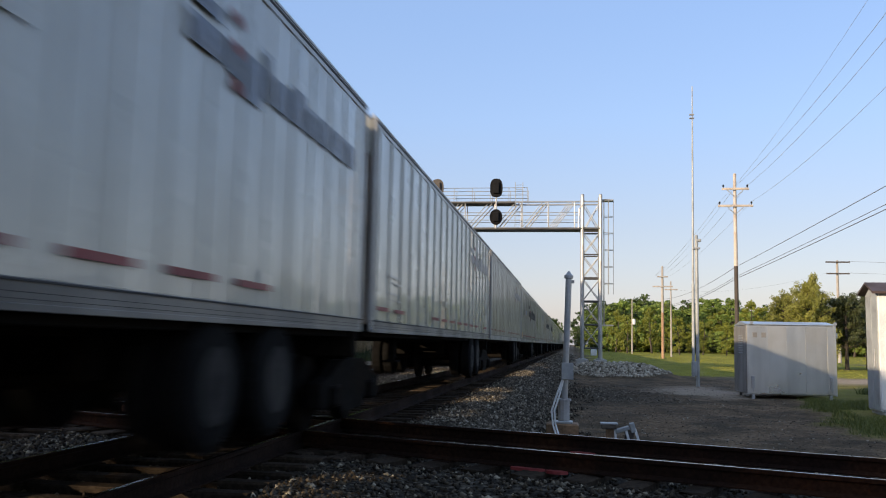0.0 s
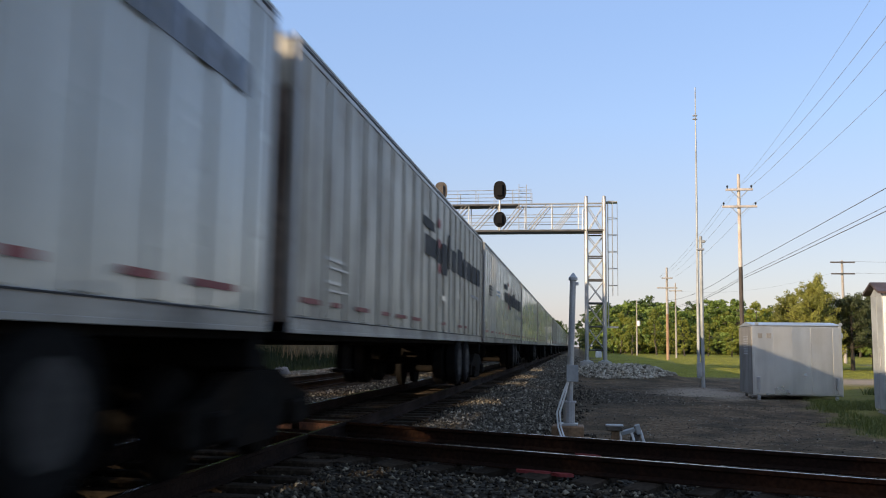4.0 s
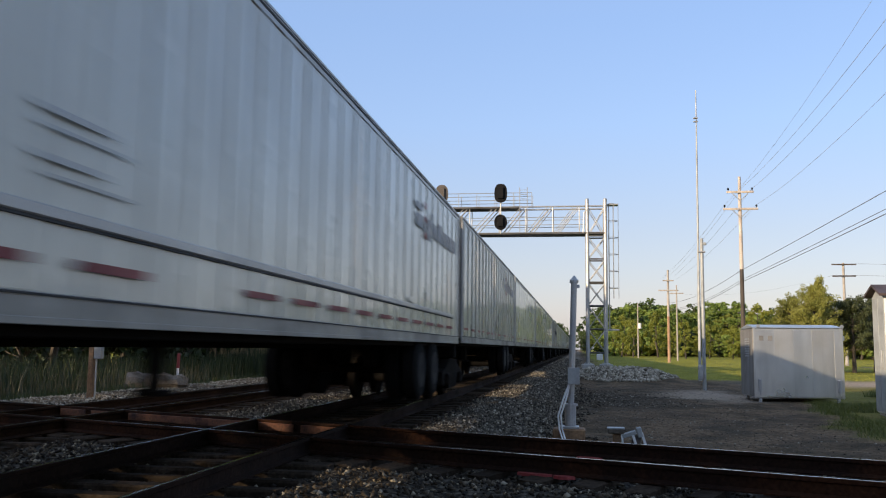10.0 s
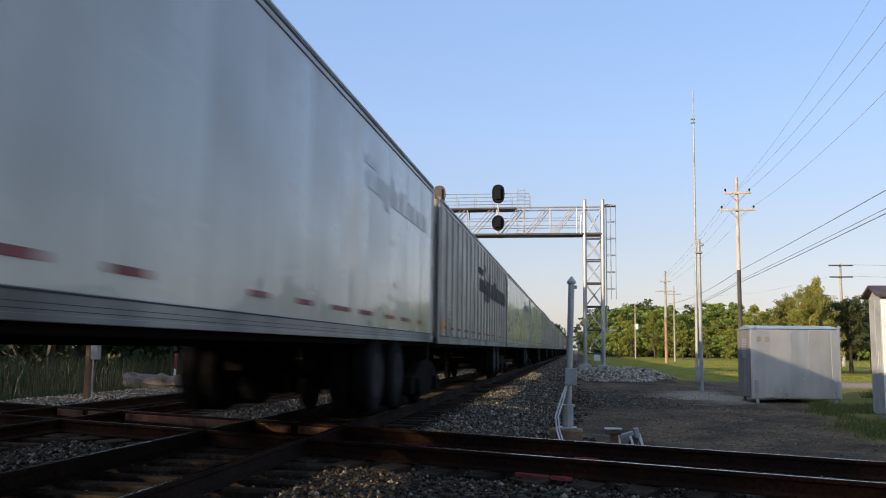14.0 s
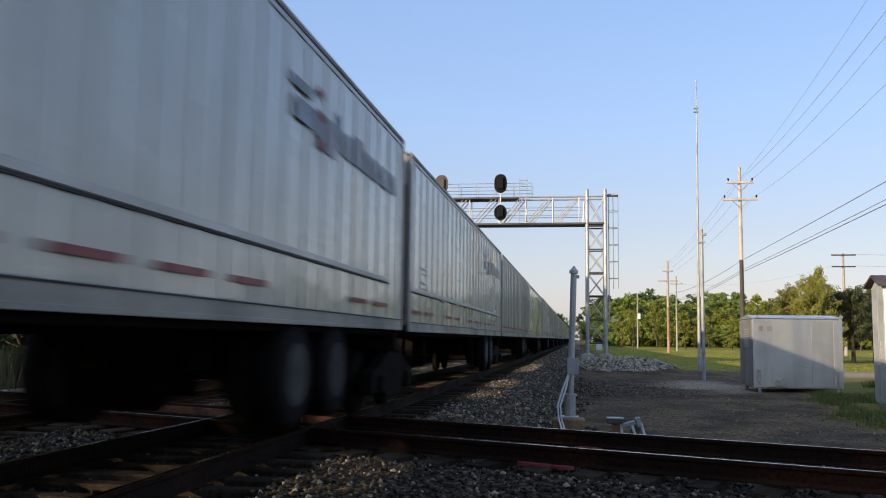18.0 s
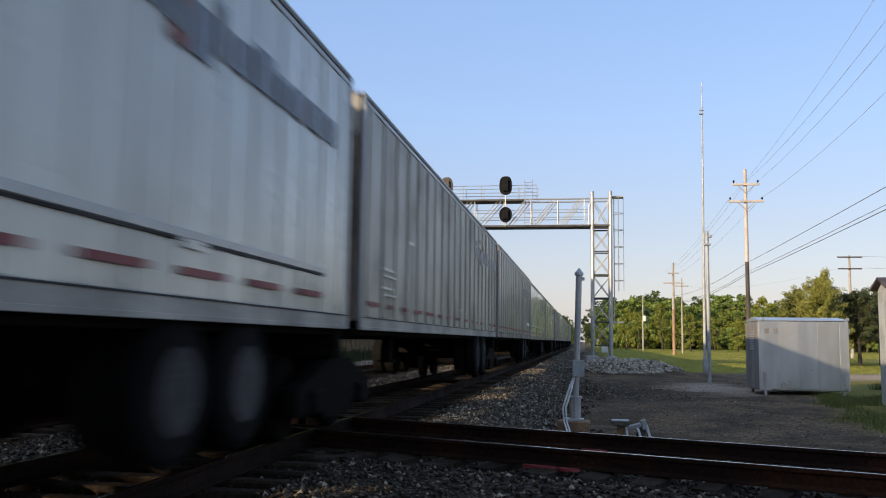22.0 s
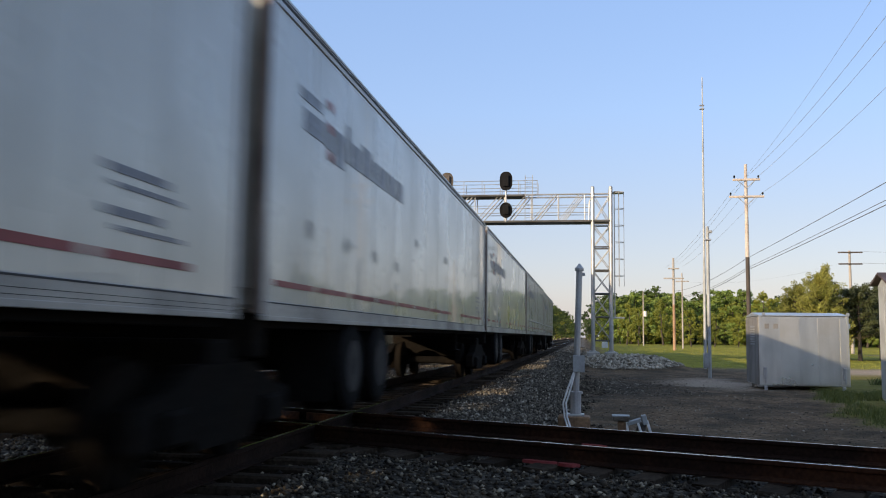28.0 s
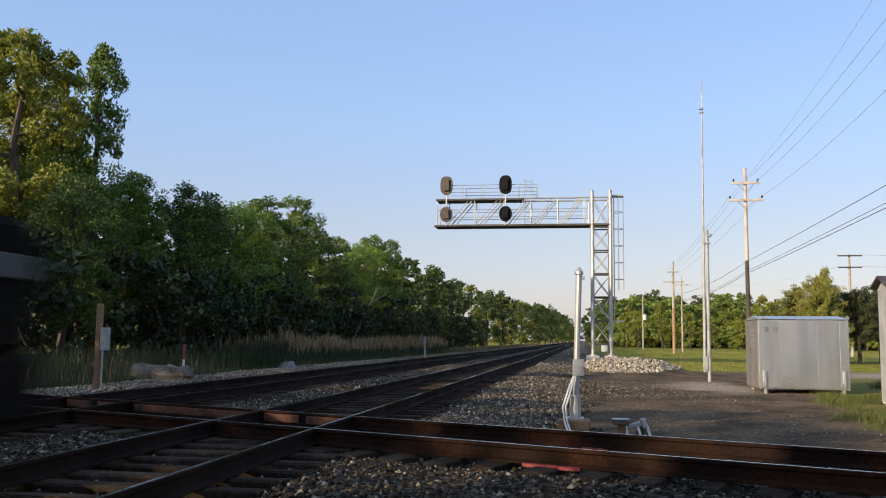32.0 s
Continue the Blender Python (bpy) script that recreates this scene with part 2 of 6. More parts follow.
# yellow-green foliage; the warm sun on lit crowns is part of this colour
M_LEAFY = leaf_mat("sunlit_yellow_green_leaves", (0.09, 0.12, 0.014), (0.27, 0.28, 0.04))
M_SPRING = leaf_mat("spring_green_leaves", (0.085, 0.14, 0.024), (0.3, 0.38, 0.08), trans=0.35)
M_LINELEAF = leaf_mat("dull_green_leaves", (0.009, 0.024, 0.004), (0.085, 0.13, 0.02), trans=0.2)
# undergrowth leaves: deep shade below the crowns is put into their dark green
M_UNDERLEAF = leaf_mat("shade_dark_leaves", (0.006, 0.014, 0.003), (0.034, 0.056, 0.01), trans=0.1)
M_STRAW = leaf_mat("straw_plumes", (0.12, 0.085, 0.04), (0.36, 0.25, 0.13), trans=0.3)
M_NEEDLE = leaf_mat("pine_needles", (0.05, 0.066, 0.016), (0.37, 0.36, 0.075), trans=0.35)
# darker copy of the pine needles, with shade put into the colour
M_NEEDLEDARK = leaf_mat("shaded_pine_needles", (0.01, 0.018, 0.006), (0.075, 0.09, 0.026), trans=0.12)
M_REED = leaf_mat("dry_reeds", (0.022, 0.03, 0.009), (0.24, 0.19, 0.1), trans=0.25)
M_GRASS = leaf_mat("grass_blades", (0.045, 0.065, 0.012), (0.18, 0.19, 0.036), trans=0.3)
# train
M_SKIN = mat("white_trailer_paint", (0.47, 0.455, 0.385), 0.3, var=0.04, big=0.7, fine=12, bump=0.02, tint=(0.36, 0.345, 0.285), streak=0.25, objvar=0.1, coat=0.45)
M_SKINGREY = mat("grimy_white_trailer_paint", (0.345, 0.333, 0.28), 0.38, var=0.06, big=0.9, fine=12, bump=0.03, tint=(0.275, 0.258, 0.21), streak=0.4, objvar=0.14, coat=0.25)
M_SKINTAN = mat("brown_stained_trailer_paint", (0.41, 0.375, 0.3), 0.45, var=0.08, big=0.9, fine=12, bump=0.03, tint=(0.235, 0.19, 0.135), streak=0.5, objvar=0.16)
M_TRIM = mat("trailer_side_rail", (0.4, 0.395, 0.38), 0.4, 0.3, var=0.12, big=0.8, fine=20, bump=0.04, tint=(0.36, 0.34, 0.31), streak=0.2)
M_TRIMDARK = mat("grimy_bottom_rail", (0.3, 0.288, 0.255), 0.5, 0.15, var=0.25, big=0.8, fine=20, bump=0.06, tint=(0.13, 0.115, 0.095), streak=0.4, objvar=0.5)
M_ENDWALL = mat("rust_stained_end_wall", (0.21, 0.155, 0.115), 0.7, var=0.3, big=1.2, fine=15, bump=0.1, tint=(0.09, 0.06, 0.043), streak=0.5)
M_PANEL = mat("orange_placard", (0.5, 0.24, 0.05), 0.5, var=0.15, big=2, fine=20, bump=0.02)
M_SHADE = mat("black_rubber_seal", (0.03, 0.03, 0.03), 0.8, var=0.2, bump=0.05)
# near-black: grime, and the shade under the train put into the same colour
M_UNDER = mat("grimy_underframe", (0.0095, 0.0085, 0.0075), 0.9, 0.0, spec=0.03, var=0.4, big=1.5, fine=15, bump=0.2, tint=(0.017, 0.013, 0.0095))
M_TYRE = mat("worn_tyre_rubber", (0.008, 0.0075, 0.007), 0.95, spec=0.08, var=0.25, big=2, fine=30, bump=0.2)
M_HUBPALE = mat("pale_wheel_rim", (0.072, 0.07, 0.065), 0.8, 0.0, spec=0.2, objvar=0.7, var=0.3, big=3, fine=20, bump=0.1)
M_HUB = mat("dusty_wheel_rim", (0.035, 0.033, 0.03), 0.8, 0.0, spec=0.2, objvar=0.85, var=0.3, big=3, fine=20, bump=0.1)
M_TAPE = mat("red_reflective_tape", (0.21, 0.03, 0.03), 0.55, var=0.15, big=2, fine=20, bump=0.0)
M_INK = mat("navy_vinyl_lettering", (0.095, 0.108, 0.14), 0.4, var=0.5, big=3, fine=9, bump=0.0, tint=(0.17, 0.175, 0.19))
M_INKPALE = mat("faded_lettering", (0.35, 0.345, 0.33), 0.4, var=0.3, big=2, fine=12, bump=0.0, tint=(0.42, 0.405, 0.36), coat=0.3)
M_INKBLACK = mat("black_lettering", (0.02, 0.02, 0.023), 0.7, spec=0.2, var=0.3, big=2, fine=12, bump=0.0, tint=(0.07, 0.07, 0.075))
M_BLUE = mat("blue_vinyl_stripe", (0.03, 0.16, 0.34), 0.4, var=0.2, big=2, fine=12, bump=0.0)
M_SKINCLEAN = mat("clean_white_trailer_paint", (0.56, 0.54, 0.455), 0.3, var=0.04, big=0.7, fine=12, bump=0.02, tint=(0.45, 0.43, 0.36), streak=0.25, objvar=0.06, coat=0.4)
M_SMUDGE = mat("dark_road_grime", (0.24, 0.23, 0.2), 0.5, var=0.4, big=5, fine=14, bump=0.03, tint=(0.36, 0.345, 0.29), coat=0.2)
M_PATCH = mat("repair_patch_grime", (0.43, 0.42, 0.37), 0.35, var=0.15, big=3, fine=12, bump=0.05, tint=(0.34, 0.33, 0.28), coat=0.4)


# ---------------------------------------------------------------- mesh building
class Mesh:
    """Collects faces of one mesh; each face may have its own material slot."""
    def __init__(self):
        self.v, self.f, self.s = [], [], []

    def add(self, vs, fs, slot=0):
        o = len(self.v)
        self.v += [tuple(p) for p in vs]
        self.f += [tuple(i + o for i in f) for f in fs]
        self.s += [slot] * len(fs)
        return self

    def box(self, x0, x1, y0, y1, z0, z1, b=0.0, slot=0, m=None):
        """A box; b: width of the chamfer on all its edges."""
        vs, fs = [], []
        if b <= 0:
            vs = [(x, y, z) for x in (x0, x1) for y in (y0, y1) for z in (z0, z1)]
            fs = [(0, 1, 3, 2), (4, 6, 7, 5), (0, 4, 5, 1), (2, 3, 7, 6), (0, 2, 6, 4), (1, 5, 7, 3)]
        else:
            idx = {}
            for i, x in enumerate((x0, x1)):
                for j, y in enumerate((y0, y1)):
                    for k, z in enumerate((z0, z1)):
                        sx, sy, sz = (b if not i else -b), (b if not j else -b), (b if not k else -b)
                        for a, p in enumerate(((x, y + sy, z + sz), (x + sx, y, z + sz), (x + sx, y + sy, z))):
                            idx[i, j, k, a] = len(vs)
                            vs.append(p)
                        t = (idx[i, j, k, 0], idx[i, j, k, 1], idx[i, j, k, 2])
                        fs.append(t if (i + j + k) % 2 else t[::-1])
            g = idx
            for s in (0, 1):
                q = [g[s, 0, 0, 0], g[s, 1, 0, 0], g[s, 1, 1, 0], g[s, 0, 1, 0]]
                fs.append(tuple(q if s else q[::-1]))
                q = [g[0, s, 0, 1], g[1, s, 0, 1], g[1, s, 1, 1], g[0, s, 1, 1]]
                fs.append(tuple(q[::-1] if s else q))
                q = [g[0, 0, s, 2], g[1, 0, s, 2], g[1, 1, s, 2], g[0, 1, s, 2]]
                fs.append(tuple(q if s else q[::-1]))
            for i in (0, 1):
                for j in (0, 1):
                    q = [g[i, j, 0, 0], g[i, j, 0, 1], g[i, j, 1, 1], g[i, j, 1, 0]]
                    fs.append(tuple(q if (i + j) % 2 == 0 else q[::-1]))
                    q = [g[i, 0, j, 0], g[i, 0, j, 2], g[i, 1, j, 2], g[i, 1, j, 0]]
                    fs.append(tuple(q if (i + j) % 2 else q[::-1]))
                    q = [g[0, i, j, 1], g[0, i, j, 2], g[1, i, j, 2], g[1, i, j, 1]]
                    fs.append(tuple(q if (i + j) % 2 == 0 else q[::-1]))
        if m is not None:
            vs = [m @ Vector(p) for p in vs]
        return self.add(vs, fs, slot)

    def tube(self, a, b, r0, r1=None, n=8, slot=0, caps=True):
        a, b = Vector(a), Vector(b)
        r1 = r0 if r1 is None else r1
        d = (b - a).normalized()
        u = d.cross(Vector((0, 0, 1)) if abs(d.z) < 0.9 else Vector((1, 0, 0))).normalized()
        w = d.cross(u)
        vs, fs = [], []
        for p, r in ((a, r0), (b, r1)):
            for i in range(n):
                t = 2 * math.pi * i / n
                vs.append(p + u * (r * math.cos(t)) + w * (r * math.sin(t)))
        fs = [(i, (i + 1) % n, n + (i + 1) % n, n + i) for i in range(n)]
        if caps:
            fs += [tuple(range(n))[::-1], tuple(range(n, 2 * n))]
        return self.add(vs, fs, slot)

    def pipe(self, pts, r, n=5):
        """One bent round bar through the points."""
        pts = [Vector(p) for p in pts]
        o = len(self.v)
        for i, p in enumerate(pts):
            d = (pts[min(i + 1, len(pts) - 1)] - pts[max(i - 1, 0)]).normalized()
            u = d.cross(Vector((0.3, 0.8, 0.52))).normalized()
            w = d.cross(u)
            self.v += [tuple(p + u * (r * math.cos(6.2832 * k / n)) + w * (r * math.sin(6.2832 * k / n))) for k in range(n)]
        fs = [(o + i * n + k, o + i * n + (k + 1) % n, o + (i + 1) * n + (k + 1) % n, o + (i + 1) * n + k) for i in range(len(pts) - 1) for k in range(n)]
        self.f += fs
        self.s += [0] * len(fs)
        return self

    def lathe(self, axis_p, axis_d, prof, n=16, slot=0):
        """Rings of (distance along the axis, radius) about an axis."""
        p, d = Vector(axis_p), Vector(axis_d).normalized()
        u = d.cross(Vector((0, 0, 1)) if abs(d.z) < 0.9 else Vector((1, 0, 0))).normalized()
        w = d.cross(u)
        vs, fs = [], []
        for h, r in prof:
            for i in range(n):
                t = 2 * math.pi * i / n
                vs.append(p + d * h + u * (r * math.cos(t)) + w * (r * math.sin(t)))
        for k in range(len(prof) - 1):
            fs += [(k * n + i, k * n + (i + 1) % n, (k + 1) * n + (i + 1) % n, (k + 1) * n + i) for i in range(n)]
        fs += [tuple(range(n))[::-1], tuple(range((len(prof) - 1) * n, len(prof) * n))]
        return self.add(vs, fs, slot)

    def sweep(self, prof, path):
        """A closed profile of (across, up, slot) carried along points (x, y, z) with the across direction level."""
        n = len(prof)
        vs, fs = [], []
        for i, p in enumerate(path):
            a, b = Vector(path[max(i - 1, 0)]), Vector(path[min(i + 1, len(path) - 1)])
            d = (b - a).normalized()
            u = Vector((d.y, -d.x, 0)).normalized()
            for q in prof:
                vs.append(Vector(p) + u * q[0] + Vector((0, 0, q[1])))
        o = len(self.v)
        for k in range(len(path) - 1):
            for i in range(n):
                self.f.append((o + k * n + i, o + k * n + (i + 1) % n, o + (k + 1) * n + (i + 1) % n, o + (k + 1) * n + i))
                self.s.append(prof[i][2])
        self.v += [tuple(p) for p in vs]
        for c in (tuple(o + i for i in range(n))[::-1], tuple(o + (len(path) - 1) * n + i for i in range(n))):
            self.f.append(c)
            self.s.append(0)
        return self

    def data(self, name, mats, smooth=False):
        me = bpy.data.meshes.new(name)
        me.from_pydata(self.v, [], self.f)
        for m in (mats if isinstance(mats, (list, tuple)) else [mats]):
            me.materials.append(m)
        if any(self.s):
            me.polygons.foreach_set("material_index", self.s)
        if smooth:
            me.polygons.foreach_set("use_smooth", [True] * len(me.polygons))
        me.update()
        return me


def part(name, mesh, mats, parent, label="", smooth=False, at=None):
    """One mesh object under a thing or a part; mesh: a Mesh, or mesh data to share."""
    me = mesh if isinstance(mesh, bpy.types.Mesh) else mesh.data(name, mats, smooth)
    ob = new(name, me)
    ob.parent = parent
    if at is not None:
        ob.matrix_basis = at
    if label:
        ob["label"] = label
    return ob


def thing(name, label, category, at=(0, 0, 0), group="", kind="", rz=0):
    ob = new(name)
    ob.empty_display_size = 0.2
    ob.matrix_basis = pose(*at, 0, 0, rz)
    return tagged(ob, label, category, group, kind)


def solid(name, mesh, mats, label, category, at=(0, 0, 0), group="", kind="", smooth=False, rz=0):
    ob = new(name, mesh if isinstance(mesh, bpy.types.Mesh) else mesh.data(name, mats, smooth))
    ob.matrix_basis = pose(*at, 0, 0, rz)
    return tagged(ob, label, category, group, kind)


def soup(name, verts, quads, mats, slots=None):
    """Mesh data from arrays: verts (n, 3), faces (m, 3 or 4)."""
    me = bpy.data.meshes.new(name)
    k = quads.shape[1]
    me.vertices.add(len(verts))
    me.vertices.foreach_set("co", np.asarray(verts, np.float32).ravel())
    me.loops.add(quads.size)
    me.loops.foreach_set("vertex_index", quads.astype(np.int32).ravel())
    me.polygons.add(len(quads))
    me.polygons.foreach_set("loop_start", np.arange(0, quads.size, k, dtype=np.int32))
    for m in mats:
        me.materials.append(m)
    me.update(calc_edges=True)
    return me


# ---------------------------------------------------------------- plan
AX, BX, GAUGE = -3.86, -7.95, 1.5           # centre lines of the two main tracks, rail spacing
CY, CS = 9.62, -0.392                       # crossing track: y = CY + CS * (x + 0.2)
CANG = math.degrees(math.atan(CS))
CCOS = math.cos(radians(CANG))
rng = np.random.default_rng(7)


def c_dist(x, y):
    return (y - CY - CS * (x + 0.2)) * CCOS


def smooth(a, lo, hi):
    t = np.clip((a - lo) / (hi - lo), 0, 1)
    return t * t * (3 - 2 * t)


def lumps(x, y, s, seed=0.0):
    a = 0.0
    for k, (c, d, f, w) in enumerate(((0.94, 0.34, 1.25, 0.42), (-0.42, 0.91, 1.73, 0.4), (0.71, -0.7, 2.61, 0.3), (0.17, 0.98, 3.37, 0.24))):
        u = (x * c + y * d) * f / s + seed * (1.3 + k)
        a = a + w * np.sin(u + 1.9 * np.sin((x * d - y * c) * f * 0.73 / s + 0.7 * k + seed))
    return a


def height(x, y):
    """The ground over the plan: rail tops are at 0."""
    x, y = np.asarray(x, float), np.asarray(y, float)
    z = -0.32 + 0.03 * lumps(x, y, 1.4) + 0.012 * lumps(x, y, 0.35, 2)
    z = z - 0.55 * smooth(-x, 13.0, 17.5) + 0.5 * smooth(-x, 19, 24)
    bed = 1 - smooth(np.abs(x + 5.9), 4.0, 5.6)
    bedc = 1 - smooth(np.abs(c_dist(x, y)), 1.6, 3.0)
    low = np.minimum(np.minimum(np.abs(x - AX), np.abs(x - BX)), np.abs(c_dist(x, y)))
    zb = -0.2 - 0.05 * (1 - smooth(low, 1.15, 1.5)) + 0.008 * lumps(x, y, 0.25, 1)
    bed = np.maximum(bed, bedc)
    z = z * (1 - bed) + zb * bed
    z = z - 0.05 * np.exp(-(((x - 6.1) / 2.0) ** 2 + ((y - 26.9) / 2.4) ** 2) ** 2)
    pile = np.exp(-(((x - 1.9 - (y - 39) * -0.05) / 2.3) ** 2 + ((y - 39.5) / 3.4) ** 2) ** 1.6)
    z = z + 0.55 * pile * (1 + 0.1 * lumps(x, y, 0.5, 4))
    return z


def cover(x, y):
    """How much stone and how much turf covers the ground."""
    w = 0.35 * lumps(x, y, 0.9, 3) + 0.2 * lumps(x, y, 0.3, 5)
    stone = np.maximum(1 - smooth(np.abs(x + 5.9) + w, 5.1, 6.3), 1 - smooth(np.abs(c_dist(x, y)) + w, 2.2, 3.2))
    stone = np.maximum(stone, 0.75 * np.exp(-((x - 0.9) / 1.3) ** 2 - ((y - 25) / 5.0) ** 2))
    stone = np.maximum(stone, 0.9 * np.exp(-(((x - 1.9) / 1.9) ** 2 + ((y - 39.5) / 3.8) ** 2) ** 2))
    turf = smooth(x + 2.5 * w, 1.0, 2.5) * smooth(y + 3 * w, 40, 44)
    turf = np.maximum(turf, 0.6 * smooth(x + w * 0.7 - (y - 15) * 0.16, 4.1, 4.8) * smooth(y + 0.9 * w, 14.0, 15.2))
    turf = np.maximum(turf, 0.3 * smooth(-x + w, 14.4, 15.8))
    turf = np.maximum(turf, smooth(np.abs(x + 4) + 3 * w, 8, 11) * smooth(y, 60, 70))
    turf = turf * (1 - np.exp(-(((x - 15) / 7.0) ** 2 + ((y - 40) / 4.2) ** 2) ** 2)) * (1 - smooth(x, 24, 28) * (1 - smooth(np.abs(y - 72 + w), 13, 16)))
    return stone * (1 - 0.6 * turf * (np.abs(x + 5.9) > 6)), turf


def sandy(x, y):
    """Pale dusty ground: a worn oval by the cabinet and the drive behind it."""
    w = 0.3 * lumps(x, y, 0.7, 9)
    a = np.exp(-(((x - 3.9 + w) / 1.5) ** 2 + ((y - 27.5 + 2 * w) / 3.0) ** 2) ** 2) * 0.9
    b = np.exp(-(((x - 15) / 7.0) ** 2 + ((y - 40 + w) / 4.2) ** 2) ** 2)
    b = np.maximum(b, 0.4 * (1 - smooth(np.abs(x + 1.0) + w, 0.8, 1.5)) * smooth(y, 42, 50))
    b = np.maximum(b, 0.5 * smooth(-x + 0.6 * w, 14.5, 16) * (1 - smooth(-x, 18, 20)) * smooth(y, 85, 100))
    return np.maximum(np.maximum(a, b), smooth(x, 24, 28) * (1 - smooth(np.abs(y - 72 + w), 13, 16)) * 0.8)


def axis(cuts):
    out = [cuts[0][0]]
    for a, b, step in cuts:
        n = max(int(round((b - a) / step)), 1)
        out += [a + (b - a) * (i + 1) / n for i in range(n)]
    return np.array(out)


def build_ground():
    xs = axis([(-2500, -300, 220), (-300, -60, 24), (-60, -24, 2), (-24, -13, 0.5), (-13, 9, 0.2), (9, 30, 0.7), (30, 90, 4), (90, 300, 30), (300, 2500, 220)])
    ys = axis([(-2500, -300, 220), (-300, -20, 20), (-20, 3, 1), (3, 30, 0.2), (30, 62, 0.5), (62, 120, 2), (120, 400, 14), (400, 2600, 220)])
    X, Y = np.meshgrid(xs, ys)
    Z = height(X, Y)
    far = smooth(np.hypot(X, Y), 300, 900)
    Z = Z * (1 - far) - 0.35 * far
    n, m = len(xs), len(ys)
    i = np.arange(n * m).reshape(m, n)
    q = np.stack([i[:-1, :-1], i[:-1, 1:], i[1:, 1:], i[1:, :-1]], -1).reshape(-1, 4)
    me = soup("ground", np.stack([X, Y, Z], -1).reshape(-1, 3), q, [M_GROUND])
    st, tf = cover(X.ravel(), Y.ravel())
    at = me.color_attributes.new("cover", "FLOAT_COLOR", "POINT")
    at.data.foreach_set("color", np.stack([st, tf, sandy(X.ravel(), Y.ravel()), st * 0 + 1], -1).astype(np.float32).ravel())
    me.polygons.foreach_set("use_smooth", [True] * len(me.polygons))
    tagged(new("ground", me), "flat trackside ground of ballast, bare soil and turf", "ground", kind="structure")


def stones(name, label, n, box, keep, size, mats, sink=0.3, on=height):
    """Loose angular stones strewn over the ground."""
    x = rng.uniform(box[0], box[1], n * 3)
    y = box[2] + (box[3] - box[2]) * rng.uniform(0, 1, n * 3) ** 1.6
    k = keep(x, y)
    x, y = x[k][:n], y[k][:n]
    n = len(x)
    base = np.array([(1, 0, 0), (0, 1, 0), (-1, 0, 0), (0, -1, 0), (0, 0, 1), (0, 0, -1)], float)
    f = np.array([(0, 1, 4), (1, 2, 4), (2, 3, 4), (3, 0, 4), (1, 0, 5), (2, 1, 5), (3, 2, 5), (0, 3, 5)])
    r = size[0] + (size[1] - size[0]) * rng.uniform(0, 1, (n, 1, 1)) ** 2
    v = base[None] * r * rng.uniform(0.6, 1.25, (n, 6, 3)) + rng.normal(0, 0.22, (n, 6, 3)) * r
    a = rng.uniform(0, 2 * np.pi, n)
    c, s = np.cos(a)[:, None], np.sin(a)[:, None]
    vx, vy = v[..., 0] * c - v[..., 1] * s, v[..., 0] * s + v[..., 1] * c
    v = np.stack([vx + x[:, None], vy + y[:, None], v[..., 2] * 0.8 + (on(x, y) + r[:, 0, 0] * sink)[:, None]], -1)
    tri = (f[None] + 6 * np.arange(n)[:, None, None]).reshape(-1, 3)
    me = soup(name, v.reshape(-1, 3), tri, mats)
    return tagged(new(name, me), label, "stones", kind="stuff")


def island_mat(name, cols):
    m = bpy.data.materials.new(name)
    m.use_nodes = True
    N, Lk = m.node_tree.nodes, m.node_tree.links
    geo, r, tc, no = N.new("ShaderNodeNewGeometry"), N.new("ShaderNodeValToRGB"), N.new("ShaderNodeTexCoord"), N.new("ShaderNodeTexNoise")
    while len(r.color_ramp.elements) < len(cols):
        r.color_ramp.elements.new(0.5)
    for e, (p, c) in zip(r.color_ramp.elements, cols):
        e.position, e.color = p, (*c, 1)
    Lk.new(geo.outputs["Random Per Island"], r.inputs[0])
    no.inputs["Scale"].default_value = 45
    Lk.new(tc.outputs["Object"], no.inputs["Vector"])
    mx, mr = N.new("ShaderNodeMix"), N.new("ShaderNodeMapRange")
    mr.inputs[3].default_value, mr.inputs[4].default_value = 0.6, 1.3
    Lk.new(no.outputs["Fac"], mr.inputs[0])
    mx.data_type, mx.blend_type = "RGBA", "MULTIPLY"
    mx.inputs[0].default_value = 1
    Lk.new(r.outputs[0], mx.inputs[6])
    Lk.new(mr.outputs[0], mx.inputs[7])
    Lk.new(mx.outputs[2], N["Principled BSDF"].inputs["Base Color"])
    N["Principled BSDF"].inputs["Roughness"].default_value = 0.85
    N["Principled BSDF"].inputs["Specular IOR Level"].default_value = 0.15
    return m


M_BALLAST = island_mat("mixed_ballast", [(0, (0.012, 0.0088, 0.006)), (0.45, (0.037, 0.028, 0.0185)), (0.85, (0.11, 0.089, 0.062)), (1, (0.38, 0.33, 0.24))])
M_CLEAN = island_mat("clean_grey_ballast", [(0, (0.034, 0.028, 0.0205)), (0.5, (0.098, 0.083, 0.062)), (0.88, (0.215, 0.186, 0.141)), (1, (0.46, 0.41, 0.32))])
M_PILE = island_mat("pale_riprap", [(0, (0.13, 0.108, 0.078)), (0.5, (0.34, 0.295, 0.222)), (1, (0.56, 0.5, 0.39))])

# rail section: head polished, web and foot rusty (slot 1)
RAIL = [(-0.036, -0.004, 0), (0.036, -0.004, 1), (0.036, -0.035, 1), (0.012, -0.05, 1), (0.012, -0.14, 1), (0.07, -0.165, 1), (0.07, -0.178, 1), (-0.07, -0.178, 1), (-0.07, -0.165, 1), (-0.012, -0.14, 1), (-0.012, -0.05, 1), (-0.036, -0.035, 1)]
